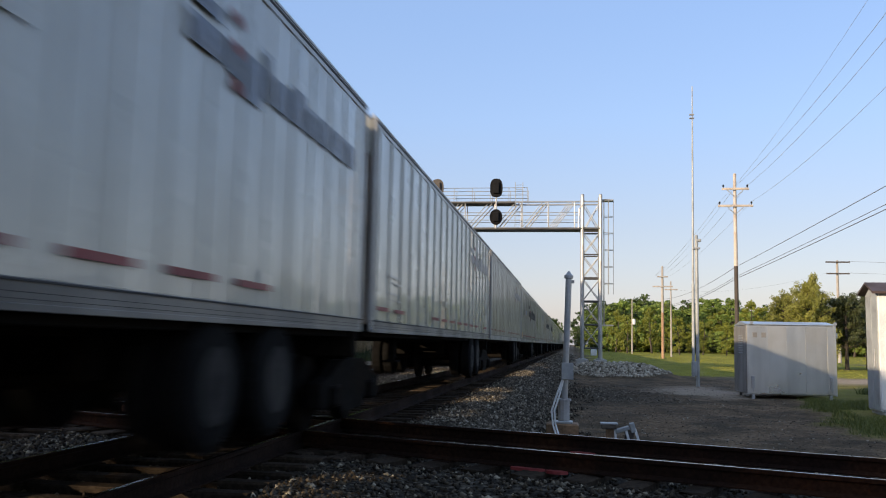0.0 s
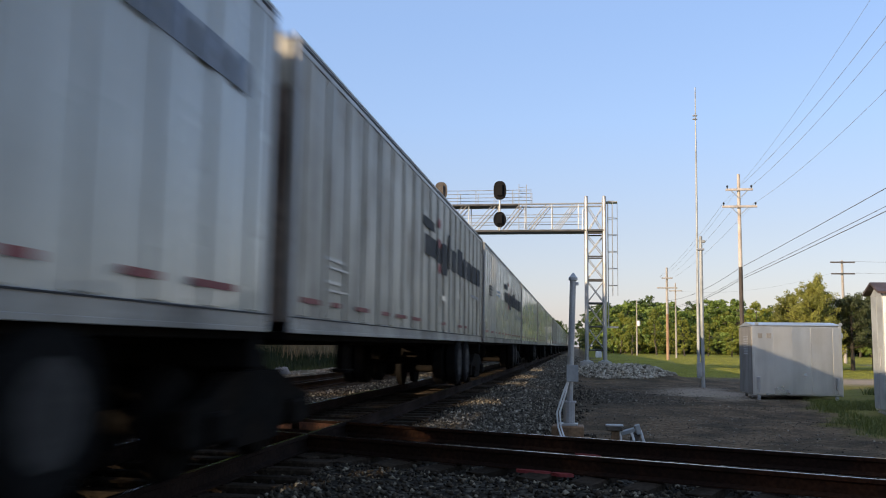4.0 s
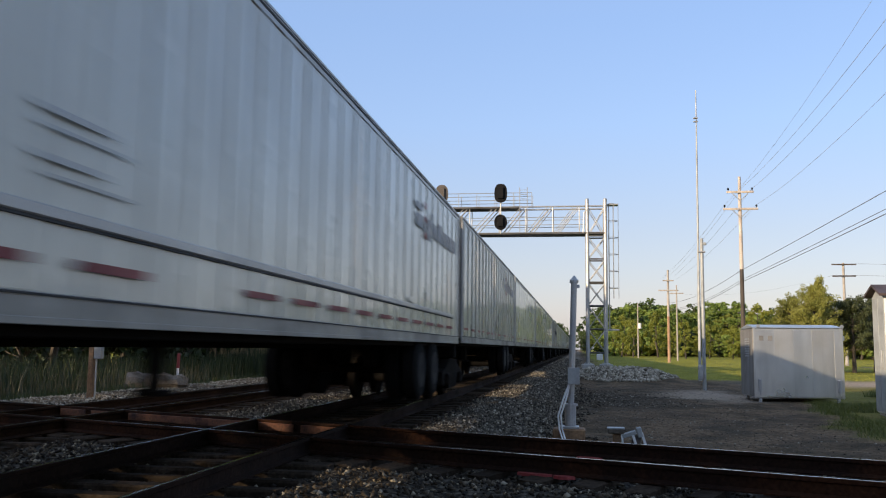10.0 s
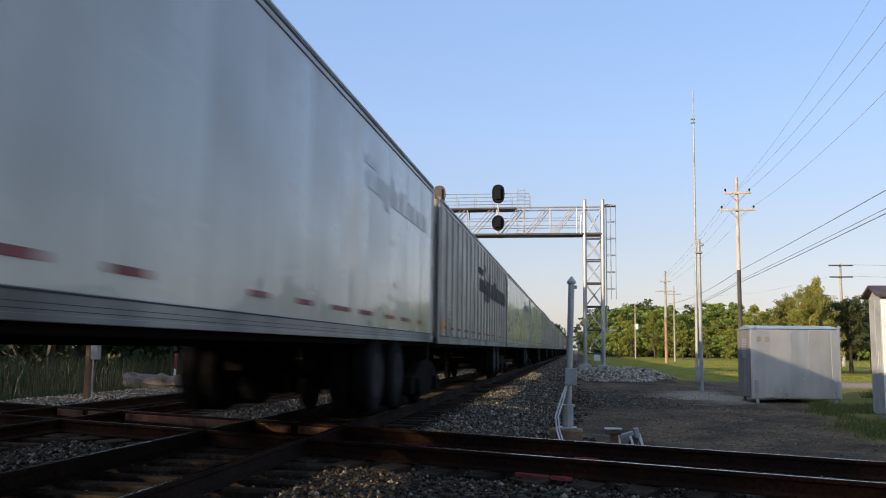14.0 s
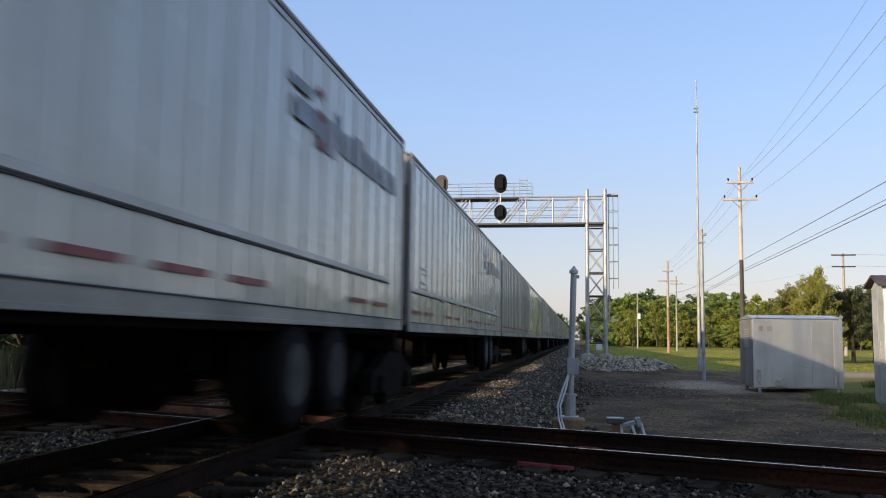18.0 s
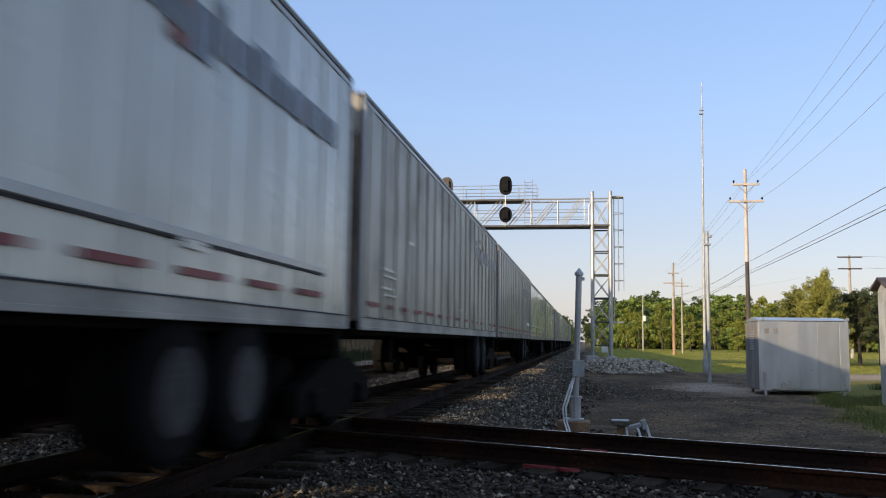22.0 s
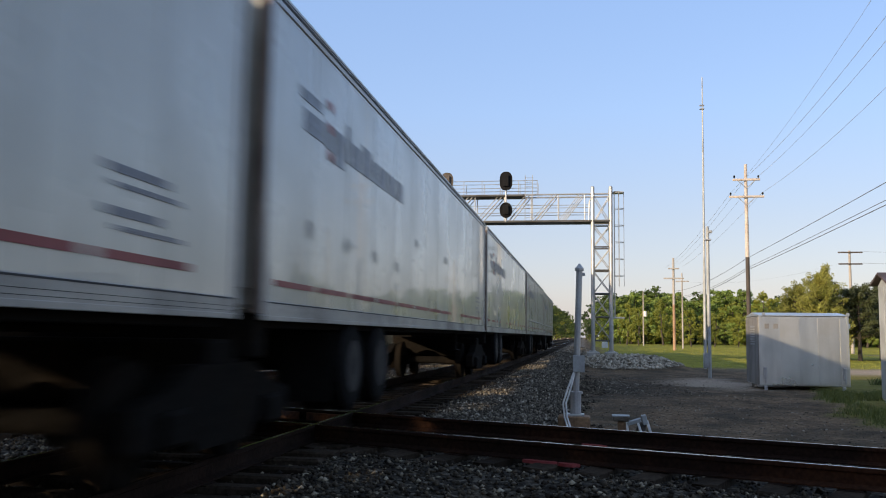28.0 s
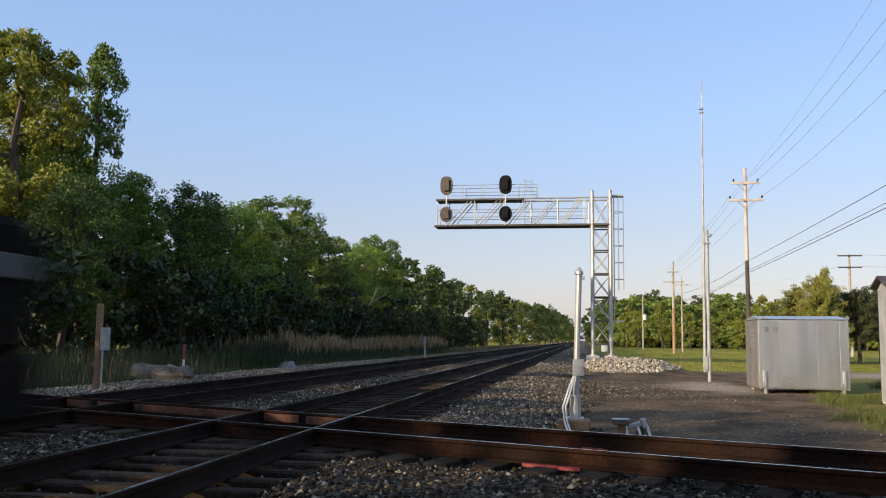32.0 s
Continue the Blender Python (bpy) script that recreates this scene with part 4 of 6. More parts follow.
def cabinet():
    x0, x1, y0, y1 = 4.88, 7.29, 25.9, 27.85
    zb = float(height(6.2, 26))
    c = thing("equipment_cabinet", "brushed aluminium railway equipment cabinet on short legs", "cabinet", (x0, y0, zb))
    w, d, h0, h1 = x1 - x0, y1 - y0, 0.11, 2.07
    part("body", Mesh().box(0.02, w - 0.02, 0.02, d, h0, h1, 0.02), M_ALU, c)
    for i, (a, b) in enumerate(((0.06, 0.5795), (0.58, 1.0795), (1.08, 1.582), (1.598, w - 0.06))):
        part("panel", Mesh().box(a, b, 0.0, 0.025, h0 + 0.05, h1 - 0.05, 0.0015), M_ALU, c)
    part("corner_cover", Mesh().box(w - 0.24, w - 0.06, -0.012, 0.0, h0 + 0.06, h1 - 0.04, 0.004), M_ALU, c, "bright folded corner cover")
    for x in (0.0, w - 0.06):
        part("corner_post", Mesh().box(x, x + 0.06, -0.008, 0.03, h0, h1, 0.004), M_ALU, c)
    part("seam_strip", Mesh().box(1.583, 1.597, -0.008, 0.02, h0 + 0.05, h1 - 0.05, 0.004), M_ALU, c)
    part("roof", Mesh().add([(-0.01, -0.02, h1), (w + 0.01, -0.02, h1), (w + 0.01, d + 0.02, h1), (-0.01, d + 0.02, h1), (-0.01, -0.02, h1 + 0.015), (w + 0.01, -0.02, h1 + 0.015), (w + 0.0, d / 2, h1 + 0.12), (0.0, d / 2, h1 + 0.12), (-0.01, d + 0.02, h1 + 0.015), (w + 0.01, d + 0.02, h1 + 0.015)],
         [(0, 3, 2, 1), (0, 1, 5, 4), (4, 5, 6, 7), (7, 6, 9, 8), (2, 3, 8, 9), (1, 2, 9, 6, 5), (3, 0, 4, 7, 8)]), M_ALU, c)
    for x in (0.12, w - 0.2):
        part("leg", Mesh().box(x, x + 0.08, 0.0, 0.08, -0.12, h0, 0.006), M_GALV, c)
        part("leg", Mesh().box(x, x + 0.08, d - 0.1, d - 0.02, -0.12, h0, 0.006), M_GALV, c)
        part("lifting_lug", Mesh().lathe((x + 0.02 if x < 1 else w - 0.02, -0.02, h1 + 0.05), (0, 1, 0), [(0, 0.05), (0.02, 0.05)], 10), M_ALU, c)
    for x in (0.1, w - 0.19):
        lt = part("door_latch", Mesh().box(x, x + 0.1, -0.05, 0.0, h0 + 0.18, h0 + 0.52, 0.01), M_ALUDARK, c, "dark recessed padlock bar")
        part("latch_arm", Mesh().box(x + 0.03, x + 0.07, -0.07, -0.05, h0 + 0.08, h0 + 0.5, 0.006), M_GALV, lt)
    # side door with slotted vent; reflected shade is put into its darker colour
    dr = part("side_door", Mesh().box(-0.02, 0.02, 0.03, d - 0.05, h0 + 0.03, h1 - 0.03, 0.008), M_ALUDULL, c, "end door darkened for the shaded surroundings it reflects")
    for i in range(8):
        part("vent_slat", Mesh().box(-0.035, -0.02, 0.5, 1.1, 1.25 + i * 0.07, 1.29 + i * 0.07, 0.004), M_ALUDARK, dr)
    part("side_lamp", Mesh().box(w, w + 0.1, 0.2, 0.35, h1 - 0.35, h1 - 0.2, 0.02), M_WHITE, c)
    for x in (0.16, 0.4):
        part("rivet_plate", Mesh().box(x, x + 0.12, -0.006, 0.004, h1 - 0.36, h1 - 0.22, 0.002), M_ALUDULL, c)
    # second cabinet with a brown pitched roof
    x0, y0 = 6.36, 19.6
    zb = float(height(6.6, 19.4))
    c = thing("signal_hut", "white metal signal hut with a brown overhanging roof", "hut", (x0, y0, zb))
    w, d, h = 1.9, 0.78, 2.56
    part("plinth", Mesh().box(0.05, w - 0.05, 0.05, d - 0.05, -0.2, 0.06, 0.02), M_CONC, c)
    part("body", Mesh().box(0.02, w, 0.02, d, 0.06, h, 0.02), M_WHITE, c)
    for i in range(5):
        part("wall_panel", Mesh().box(0.03 + i * 0.37, 0.03 + i * 0.37 + 0.365, 0.0, 0.03, 0.1, h - 0.05, 0.006), M_WHITE, c)
    for i in range(2):
        part("side_panel", Mesh().box(0.0, 0.03, 0.04 + i * 0.36, 0.04 + i * 0.36 + 0.35, 0.1, h - 0.05, 0.006), M_GREY, c)
    part("roof", Mesh().add([(x, y, z + t) for t in (0.0, 0.05) for x in (-0.12, w + 0.12) for y, z in ((-0.12, h - 0.02), (d / 2, h + 0.2), (d + 0.12, h - 0.02))],
         [(0, 1, 4, 3), (1, 2, 5, 4), (6, 9, 10, 7), (7, 10, 11, 8), (0, 3, 9, 6), (2, 8, 11, 5), (0, 6, 7, 1), (1, 7, 8, 2), (3, 4, 10, 9), (4, 5, 11, 10)]), M_ROOF, c, "brown sheet metal roof")
    part("gable", Mesh().add([(x, y, z) for x in (0.0, 0.03) for y, z in ((0.0, h - 0.05), (d, h - 0.05), (d / 2, h + 0.17))], [(0, 2, 1), (3, 4, 5), (0, 1, 4, 3), (1, 2, 5, 4), (2, 0, 3, 5)]), M_GREY, c)
    part("door_handle", Mesh().box(-0.03, 0.0, 0.2, 0.24, 1.0, 1.4, 0.006), M_ALUDARK, c)


def pole_at(x, y, h, arms, label, lower=None, w=0.15, top=M_WOOD, foot=M_DARKWOOD, pins=True, arm=None):
    p = thing("utility_pole", label, "utility pole", (x, y, float(height(x, y)) - 0.1), group="utility poles along the line")
    if lower:
        part("lower_pole", Mesh().lathe((0, 0, 0), (0, 0, 1), [(0, w * 1.15), (lower, w)], 10), foot, p, "darker lower length")
        part("upper_pole", Mesh().lathe((0, 0, lower), (0, 0, 1), [(0, w), (h - lower, w * 0.75)], 10), top, p, "pale weathered upper length")
    else:
        part("pole", Mesh().lathe((0, 0, 0), (0, 0, 1), [(0, w * 1.1), (h, w * 0.7)], 10), top, p)
    for z, l in arms:
        a = part("crossarm", Mesh().box(-l / 2, l / 2, -w - 0.12, -w, z - 0.07, z + 0.07, 0.01), arm or top, p)
        for s in (-1, 1) if pins else ():
            part("brace", Mesh().tube((s * 0.55, -w - 0.06, z - 0.05), (0, -w - 0.03, z - 0.6), 0.025, n=5), M_GALV, a)
            part("insulator", Mesh().lathe((s * (l / 2 - 0.1), -w - 0.06, z + 0.07), (0, 0, 1), [(0, 0.025), (0.07, 0.025), (0.09, 0.06), (0.17, 0.065), (0.22, 0.035)], 8), M_BLACK, a, "dark porcelain insulator")
    return p


def wire(a, b, sag, r=0.012, group="overhead lines", metal=None):
    m = Mesh()
    n = 14
    a, b = Vector(a), Vector(b)
    pts = []
    for i in range(n + 1):
        t = i / n
        p = a.lerp(b, t)
        p.z -= sag * 4 * t * (1 - t)
        pts.append(p)
    m.sweep([(r * math.cos(k * 1.2566), r * math.sin(k * 1.2566), 0) for k in range(5)], pts)
    solid("overhead_wire", m, metal or M_WIRE, "thin dark overhead wire strung between the poles", "wire", group=group)


def build_poles():
    px, py = 10.7, 60.0
    pole_at(px, py, 13.1, ((12.03, 1.75), (10.88, 2.25)), "tall wooden utility pole with two crossarms and a dark lower half", lower=6.85, w=0.13)
    pole_at(9.85, 100, 10.4, ((9.2, 1.2), (8.1, 2.2)), "wooden utility pole with two crossarms behind the grass field", lower=5.2, w=0.15, top=M_GREYWOOD, foot=M_RUSTWOOD, pins=False)
    pole_at(12.7, 118, 10.0, ((8.9, 1.7),), "grey wooden utility pole with a short crossarm", w=0.11, top=M_GREYWOOD, pins=False)
    p = pole_at(9.75, 150, 9.3, (), "grey wooden utility pole with a transformer", w=0.12, top=M_GREYWOOD)
    part("transformer", Mesh().lathe((0.3, -0.2, 5.0), (0, 0, 1), [(0, 0.22), (0.05, 0.26), (0.85, 0.26), (0.92, 0.17)], 10), M_WHITE, p, "pale grey transformer can")
    pole_at(27.05, 95, 10.7, ((10.5, 2.4), (9.3, 2.3)), "grey wooden utility pole with double crossarms behind the pine", w=0.16, top=M_GREYWOOD, pins=False, arm=M_DARKWOOD)
    z = float(height(px, py)) - 0.1
    y0 = 18.0
    pole_at(10.95, y0, 16.0, ((15.4, 1.75), (13.5, 2.25)), "tall wooden utility pole with two crossarms beside the yard", lower=7.4, w=0.16)
    for dx, dz, up in ((0.78, 12.25, 15.0), (0.1, 12.3, 15.05), (1.02, 11.15, 13.15), (-1.02, 11.15, 15.15)):
        wire((px + dx, py, z + dz), (10.95 + dx, y0, z + up), 0.85, 0.009 if dx > 0 else 0.006, metal=M_GALV)
        wire((px + dx, py, z + dz), (9.85 + dx * 0.8, 100, 8.9 if dz < 11.5 else 9.3), 0.4, 0.009, metal=M_GALV)
    for dz, end, r in ((6.88, 7.58, 0.016), (6.23, 6.93, 0.013), (6.08, 6.74, 0.018)):
        wire((px + 0.17, py, z + dz), (11.1, y0, z + end), 0.06, r)
        wire((px + 0.1, py, z + dz), (9.85, 100, 5.4 + (dz - 6)), 0.5, r)
    wire((28.15, 94.78, 10.14), (70, 88, 10.3), 0.6, 0.012)
    wire((28.1, 94.78, 8.94), (70, 88, 9.3), 0.6, 0.012)
    wire((26.0, 94.78, 8.94), (12.7, 117.85, 8.5), 0.9, 0.006)


# ---------------------------------------------------------------- plants
def leaves(centres, radii, per, size, seed, flat=1.0):
    """Leaf quads in clumps: centres (n, 3), radii (n)."""
    r = np.random.default_rng(seed)
    n = len(centres) * per
    c = np.repeat(centres, per, 0)
    d = r.normal(0, 1, (n, 3))
    d /= np.linalg.norm(d, axis=1)[:, None]
    p = c + d * (np.repeat(radii, per) * r.uniform(0.35, 1.0, n) ** 0.6)[:, None] * np.array([1, 1, 0.9 * flat])
    u = r.normal(0, 1, (n, 3))
    u /= np.linalg.norm(u, axis=1)[:, None]
    w = np.cross(u, d + r.normal(0, 0.5, (n, 3)))
    w /= np.linalg.norm(w, axis=1)[:, None] + 1e-6
    s = (size * r.uniform(0.6, 1.3, n))[:, None]
    v = np.stack([p - u * s, p - w * s * 0.55, p + u * s, p + w * s * 0.55], 1)
    return v.reshape(-1, 3), np.arange(4 * n).reshape(-1, 4)


def tree_meshes(seed, h, spread, clumps, per, size, leafm, low=0.25, bark=None, gap=0.0, fat=1.0):
    """Trunk with limbs, and a crown of leaf clumps hung on them."""
    r = random.Random(seed)
    trunk = Mesh()
    p, pts = Vector((0, 0, -0.2)), []
    n = 6
    for i in range(n + 1):
        pts.append(p.copy())
        p = p + Vector((r.uniform(-0.3, 0.3), r.uniform(-0.3, 0.3), h * 0.92 / n))
    rad = 0.022 * h
    for i in range(n):
        trunk.tube(pts[i], pts[i + 1], rad * (1 - i / (n + 1)), rad * (1 - (i + 1) / (n + 1)), n=7, caps=False)
    # lobes of the crown, each on a limb of its own; leaf clumps cover their outer sides
    lobes = []
    slim = spread < 1.6
    k = 11 if slim else 10
    for i in range(k):
        t = low + 0.08 + (0.86 - low) * i / (k - 1)
        q = pts[min(int(t * n), n - 1)].lerp(pts[min(int(t * n) + 1, n)], t * n - int(t * n))
        a = i * 2.4 + r.uniform(-0.5, 0.5)
        full = math.sin(math.pi * min(max((t - low * 0.5) / (1.06 - low * 0.5), 0.05), 1)) ** 0.6
        reach = spread * (0.75 if slim else 0.62) * full * r.uniform(0.75, 1.1) * (1 if i < k - 1 else 0.15)
        rad_l = spread * (r.uniform(0.55, 0.95) if slim else r.uniform(0.36, 0.5)) * (0.55 + 0.45 * full)
        e = q + Vector((math.cos(a) * reach, math.sin(a) * reach, reach * r.uniform(0.15, 0.5)))
        e.z = min(e.z, h - rad_l * 0.85)
        mid = q.lerp(e, 0.5) + Vector((0, 0, -0.08 * reach))
        trunk.tube(q, mid, rad * 0.35, rad * 0.22, n=5, caps=False).tube(mid, e, rad * 0.22, rad * 0.06, n=5, caps=False)
        lobes.append((e, rad_l))
    cs, rs = [], []
    for i in range(clumps):
        c, rl = lobes[i % k]
        if r.random() < gap:
            continue
        u, a = r.uniform(-0.55, 1.0), r.uniform(0, 6.283)
        w = math.sqrt(1 - u * u)
        d = rl * r.uniform(0.72, 1.08)
        p = (c.x + w * math.cos(a) * d, c.y + w * math.sin(a) * d, max(c.z + u * d * 0.92, h * low * 0.4 + 0.2))
        cs.append(p)
        rs.append(spread * r.uniform(0.08, 0.17) * fat)
    v, q = leaves(np.array(cs), np.array(rs), per, size, seed)
    return trunk.data("trunk", bark or M_BARK), soup("crown", v, q, [leafm])


def plant(name, meshes, label, category, x, y, s, rz, group, sink=0.0, wide=1.0):
    t = thing(name, label, category, (x, y, float(height(x, y)) - 0.05 - sink), group=group, rz=rz)
    t.scale = (s * wide, s * wide, s)
    part("trunk", meshes[0], None, t)
    part("crown", meshes[1], None, t)
    return t


def build_woods():
    r = random.Random(11)
    near = [tree_meshes(20 + i, 12, (3.5, 3.1, 3.7, 2.9)[i], 180, 100, 0.09, (M_LEAF, M_LEAFMID, M_LEAFSUN, M_LEAFMID)[i], 0.22, fat=1.15) for i in range(4)]
    yellow = [tree_meshes(40 + i, 12, (2.1, 2.6)[i], 150, 150, 0.08, M_LEAFY, 0.3, gap=0.12, fat=1.3) for i in range(2)]
    airy = [tree_meshes(50 + i, 13, 1.15, 340, 60, 0.075, M_LEAFMID, 0.1, gap=0.25, fat=2.1) for i in range(2)]
    back = [tree_meshes(55 + i, 12, 3.7, 90, 26, 0.26, M_LEAF, 0.1, fat=1.25) for i in range(2)]
    far = [tree_meshes(60 + i, 12, 3.7, 110, 32, 0.22, M_LINELEAF, 0.06, fat=1.2) for i in range(3)]
    fary = [tree_meshes(70 + i, 12, 3.3, 110, 32, 0.21, M_LEAFY, 0.06, fat=1.2) for i in range(2)]
    spring = [tree_meshes(90 + i, 12, (3.4, 2.6, 3.0)[i], 110, 32, 0.21, M_SPRING, 0.05, fat=1.2) for i in range(3)]
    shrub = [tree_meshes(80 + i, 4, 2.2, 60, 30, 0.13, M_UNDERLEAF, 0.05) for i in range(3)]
    springbush = [tree_meshes(95 + i, 5, 2.6, 70, 26, 0.2, (M_SPRING, M_LEAFY)[i], 0.03) for i in range(2)]
    G = "broadleaf wood beside the tracks"
    # the tall trees at the corner of the wood, one yellow-green and one airy
    plant("tree", yellow[0], "tall broadleaf tree with sunlit yellow-green crown", "tree", -24.3, 34.0, 1.36, 40, G)
    plant("tree", yellow[1], "tall broadleaf tree with sunlit yellow-green crown", "tree", -27.5, 38.5, 1.3, 140, G)
    plant("tree", airy[0], "slim airy tree rising over its neighbours", "tree", -23.7, 38.5, 1.36, 200, G, wide=0.8)
    plant("tree", near[0], "dark green broadleaf tree with a dense crown", "tree", -21.4, 33.0, 0.72, 300, G)
    plant("tree", near[2], "dark green broadleaf tree with a dense crown", "tree", -24.6, 37.0, 0.86, 20, G)
    plant("tree", near[2], "tall dark green broadleaf tree at the wood's corner", "tree", -28.6, 41.5, 1.12, 90, G)
    plant("tree", near[3], "fresh green broadleaf tree beside the tall airy one", "tree", -22.9, 41.6, 0.87, 250, G, wide=1.0)
    for x, y, s in ((-30, 45, 1.0), (-33, 53, 0.9)):
        plant("tree", back[int(y) % 2], "tall dark green broadleaf tree deep in the wood", "tree", x, y, s, y * 13, G)
    # front row, second row, undergrowth
    tops = ((44.5, 0.85), (48.5, 0.86), (53, 0.92), (58, 1.0), (63.5, 1.05), (70, 1.03), (77, 1.0), (85, 0.99), (93, 1.08), (101, 1.12), (111, 1.1), (120, 1.05), (130, 1.02), (141, 1.0), (152, 1.02), (164, 1.05))
    for i, (y, s) in enumerate(tops):
        m = (near + airy[1:])[i % 5] if y < 105 else far[i % 3] if y < 118 else (fary[:1] + far + far[:1])[i % 5]
        yel = y > 118 and i % 5 < 1
        plant("tree", m, "yellow-green broadleaf tree in the line of woods" if yel else "dark green broadleaf tree with a dense crown", "tree", -22.5 + r.uniform(-1.0, 0.6), y, s * r.uniform(0.97, 1.03), r.uniform(0, 360), G, wide=1.15)
        plant("tree", back[i % 2], "dark green broadleaf tree with a dense crown", "tree", -28.5 + r.uniform(-1.5, 1.5), y + r.uniform(-2, 2), s * r.uniform(0.84, 0.98), r.uniform(0, 360), G)
        plant("tree", back[(i + 1) % 2], "dark green broadleaf tree with a dense crown", "tree", -35 + r.uniform(-1.5, 1.5), y + r.uniform(-3, 3), s * r.uniform(0.7, 0.8), r.uniform(0, 360), G)
    y = 176.0
    while y < 900:
        k = r.randrange(5)
        plant("tree", (far + far[:1] + fary[:1])[k], "yellow-green broadleaf tree in the line of woods" if k > 3 else "dark green broadleaf tree with a dense crown", "tree", -22 + r.uniform(-2.5, 2) + min(11.0, (y - 170) * 0.07), y, r.uniform(0.98, 1.2), r.uniform(0, 360), G)
        y += 8 + (y - 170) * 0.02
    y = 29.0
    # tall shrubs cover the lit lower crowns with a band of coloured-in shade
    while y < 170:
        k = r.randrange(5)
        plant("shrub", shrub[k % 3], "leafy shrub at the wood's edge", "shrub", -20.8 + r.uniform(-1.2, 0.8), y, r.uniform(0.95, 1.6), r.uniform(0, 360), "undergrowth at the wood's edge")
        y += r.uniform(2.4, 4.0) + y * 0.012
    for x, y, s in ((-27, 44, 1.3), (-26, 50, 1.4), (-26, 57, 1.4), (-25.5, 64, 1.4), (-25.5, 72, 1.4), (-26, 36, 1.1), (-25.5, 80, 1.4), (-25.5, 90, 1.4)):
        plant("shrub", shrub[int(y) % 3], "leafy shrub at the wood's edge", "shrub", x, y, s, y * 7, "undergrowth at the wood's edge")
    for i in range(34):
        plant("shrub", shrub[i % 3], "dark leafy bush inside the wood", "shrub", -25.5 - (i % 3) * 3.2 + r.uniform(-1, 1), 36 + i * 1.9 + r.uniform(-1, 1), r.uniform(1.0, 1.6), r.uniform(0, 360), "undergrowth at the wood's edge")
    m = Mesh()
    m.tube((0, 0, 0), (1.2, 0.6, 3.2), 0.12, 0.09).tube((1.2, 0.6, 3.2), (2.6, 1.0, 6.4), 0.09, 0.04).tube((1.2, 0.6, 3.2), (0.6, 0.4, 5.5), 0.06, 0.02).tube((2.0, 0.8, 5), (3.4, 1.0, 5.8), 0.04, 0.015)
    solid("dead_tree", m, M_PALEBARK, "bare pale dead tree leaning at the wood's edge", "dead tree", (-20.6, 74, float(height(-20.6, 74)) - 0.1))
    # unseen lower wood past the crossing track, added to shade tracks, verge and yard
    for x, y, s in ((-24, 27, 0.75), (-26, 24, 0.7), (-24.5, 10.5, 0.82), (-31, 12, 0.85), (-33.5, 14.5, 0.85), (-25, 5.5, 0.76), (-24, 1, 0.73), (-25, -4, 0.78), (-24.2, -8.5, 0.9), (-25, -12.5, 0.94), (-24.5, -16.5, 0.92), (-25, -21, 0.95), (-24, -26, 0.95), (-25, -31, 0.95), (-25, -38, 0.85), (-24, -46, 0.85)):
        plant("tree", back[int(y) % 2], "dark green broadleaf tree with a dense crown", "tree", x, y, s, y * 31, "broadleaf wood beside the tracks")
    # second unseen row, added to close the sun gaps of the first
    for i in range(16):
        plant("tree", back[i % 2], "dark green broadleaf tree with a dense crown", "tree", -29 - (i % 2) * 2, 9 - i * 3.6, 0.86, i * 77, "broadleaf wood beside the tracks")
    # woods behind the grass field
    G = "wood behind the grass field"
    for i in range(62):
        x = 5 + i * 1.75 + r.uniform(-1, 1)
        y = 200 + r.uniform(-12, 26) + i * 0.4
        k = r.randrange(5)
        plant("tree", (spring + far[:1] + fary[:1])[k], "spring green broadleaf tree behind the field" if k < 3 else "dark green broadleaf tree behind the field" if k == 3 else "yellow-green broadleaf tree behind the field", "tree", x, y, r.uniform(0.78, 1.12) * (1.0 if x < 40 else 0.88), r.uniform(0, 360), G, wide=1.35)
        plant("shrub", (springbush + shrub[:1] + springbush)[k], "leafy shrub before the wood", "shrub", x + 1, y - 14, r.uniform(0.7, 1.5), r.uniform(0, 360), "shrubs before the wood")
        plant("tree", (far + spring)[i % 6], "dark green broadleaf tree behind the field" if i % 6 < 3 else "spring green broadleaf tree behind the field", "tree", x, y + 24, r.uniform(1.0, 1.25) * (1.0 if x < 40 else 0.88), r.uniform(0, 360), G, wide=1.5)
        if i < 40:
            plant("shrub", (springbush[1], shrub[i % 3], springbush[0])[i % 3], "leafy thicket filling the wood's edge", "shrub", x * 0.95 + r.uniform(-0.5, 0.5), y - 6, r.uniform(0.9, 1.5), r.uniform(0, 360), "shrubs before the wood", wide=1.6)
    for i in range(26):
        k = r.randrange(3)
        plant("tree", (spring[0], fary[0], far[1])[k], "mid-height broadleaf tree behind the pines", "tree", 32 + i * 1.9 + r.uniform(-1, 1), 172 + r.uniform(-6, 12), r.uniform(0.68, 0.9), r.uniform(0, 360), G)
    for x, y, s in ((17.5, 150, 0.55), (21.5, 152, 0.5), (25, 150, 0.45), (14.5, 168, 0.75), (9.5, 160, 0.6), (8.0, 172, 0.7)):
        k = int(x * 3) % 2
        plant("tree", fary[k], "young yellow-green tree at the field's edge", "tree", x, y, s, x * 50, G)
    for x, y, s in ((3.0, 400, 0.9), (0.8, 430, 0.9), (2, 380, 0.8), (5, 410, 1)):
        plant("tree", far[0], "dark green broadleaf tree with a dense crown", "tree", x, y, s, x * 50, G)
    # two pines beside the yard: whorls of drooping boughs
    for x, y, h, seed in ((15.7, 62, 5.5, 1), (18.4, 63, 4.8, 2), (17.0, 65, 5.3, 3), (15.0, 66, 4.7, 4), (20.7, 66, 4.6, 5)):
        rr = random.Random(seed)
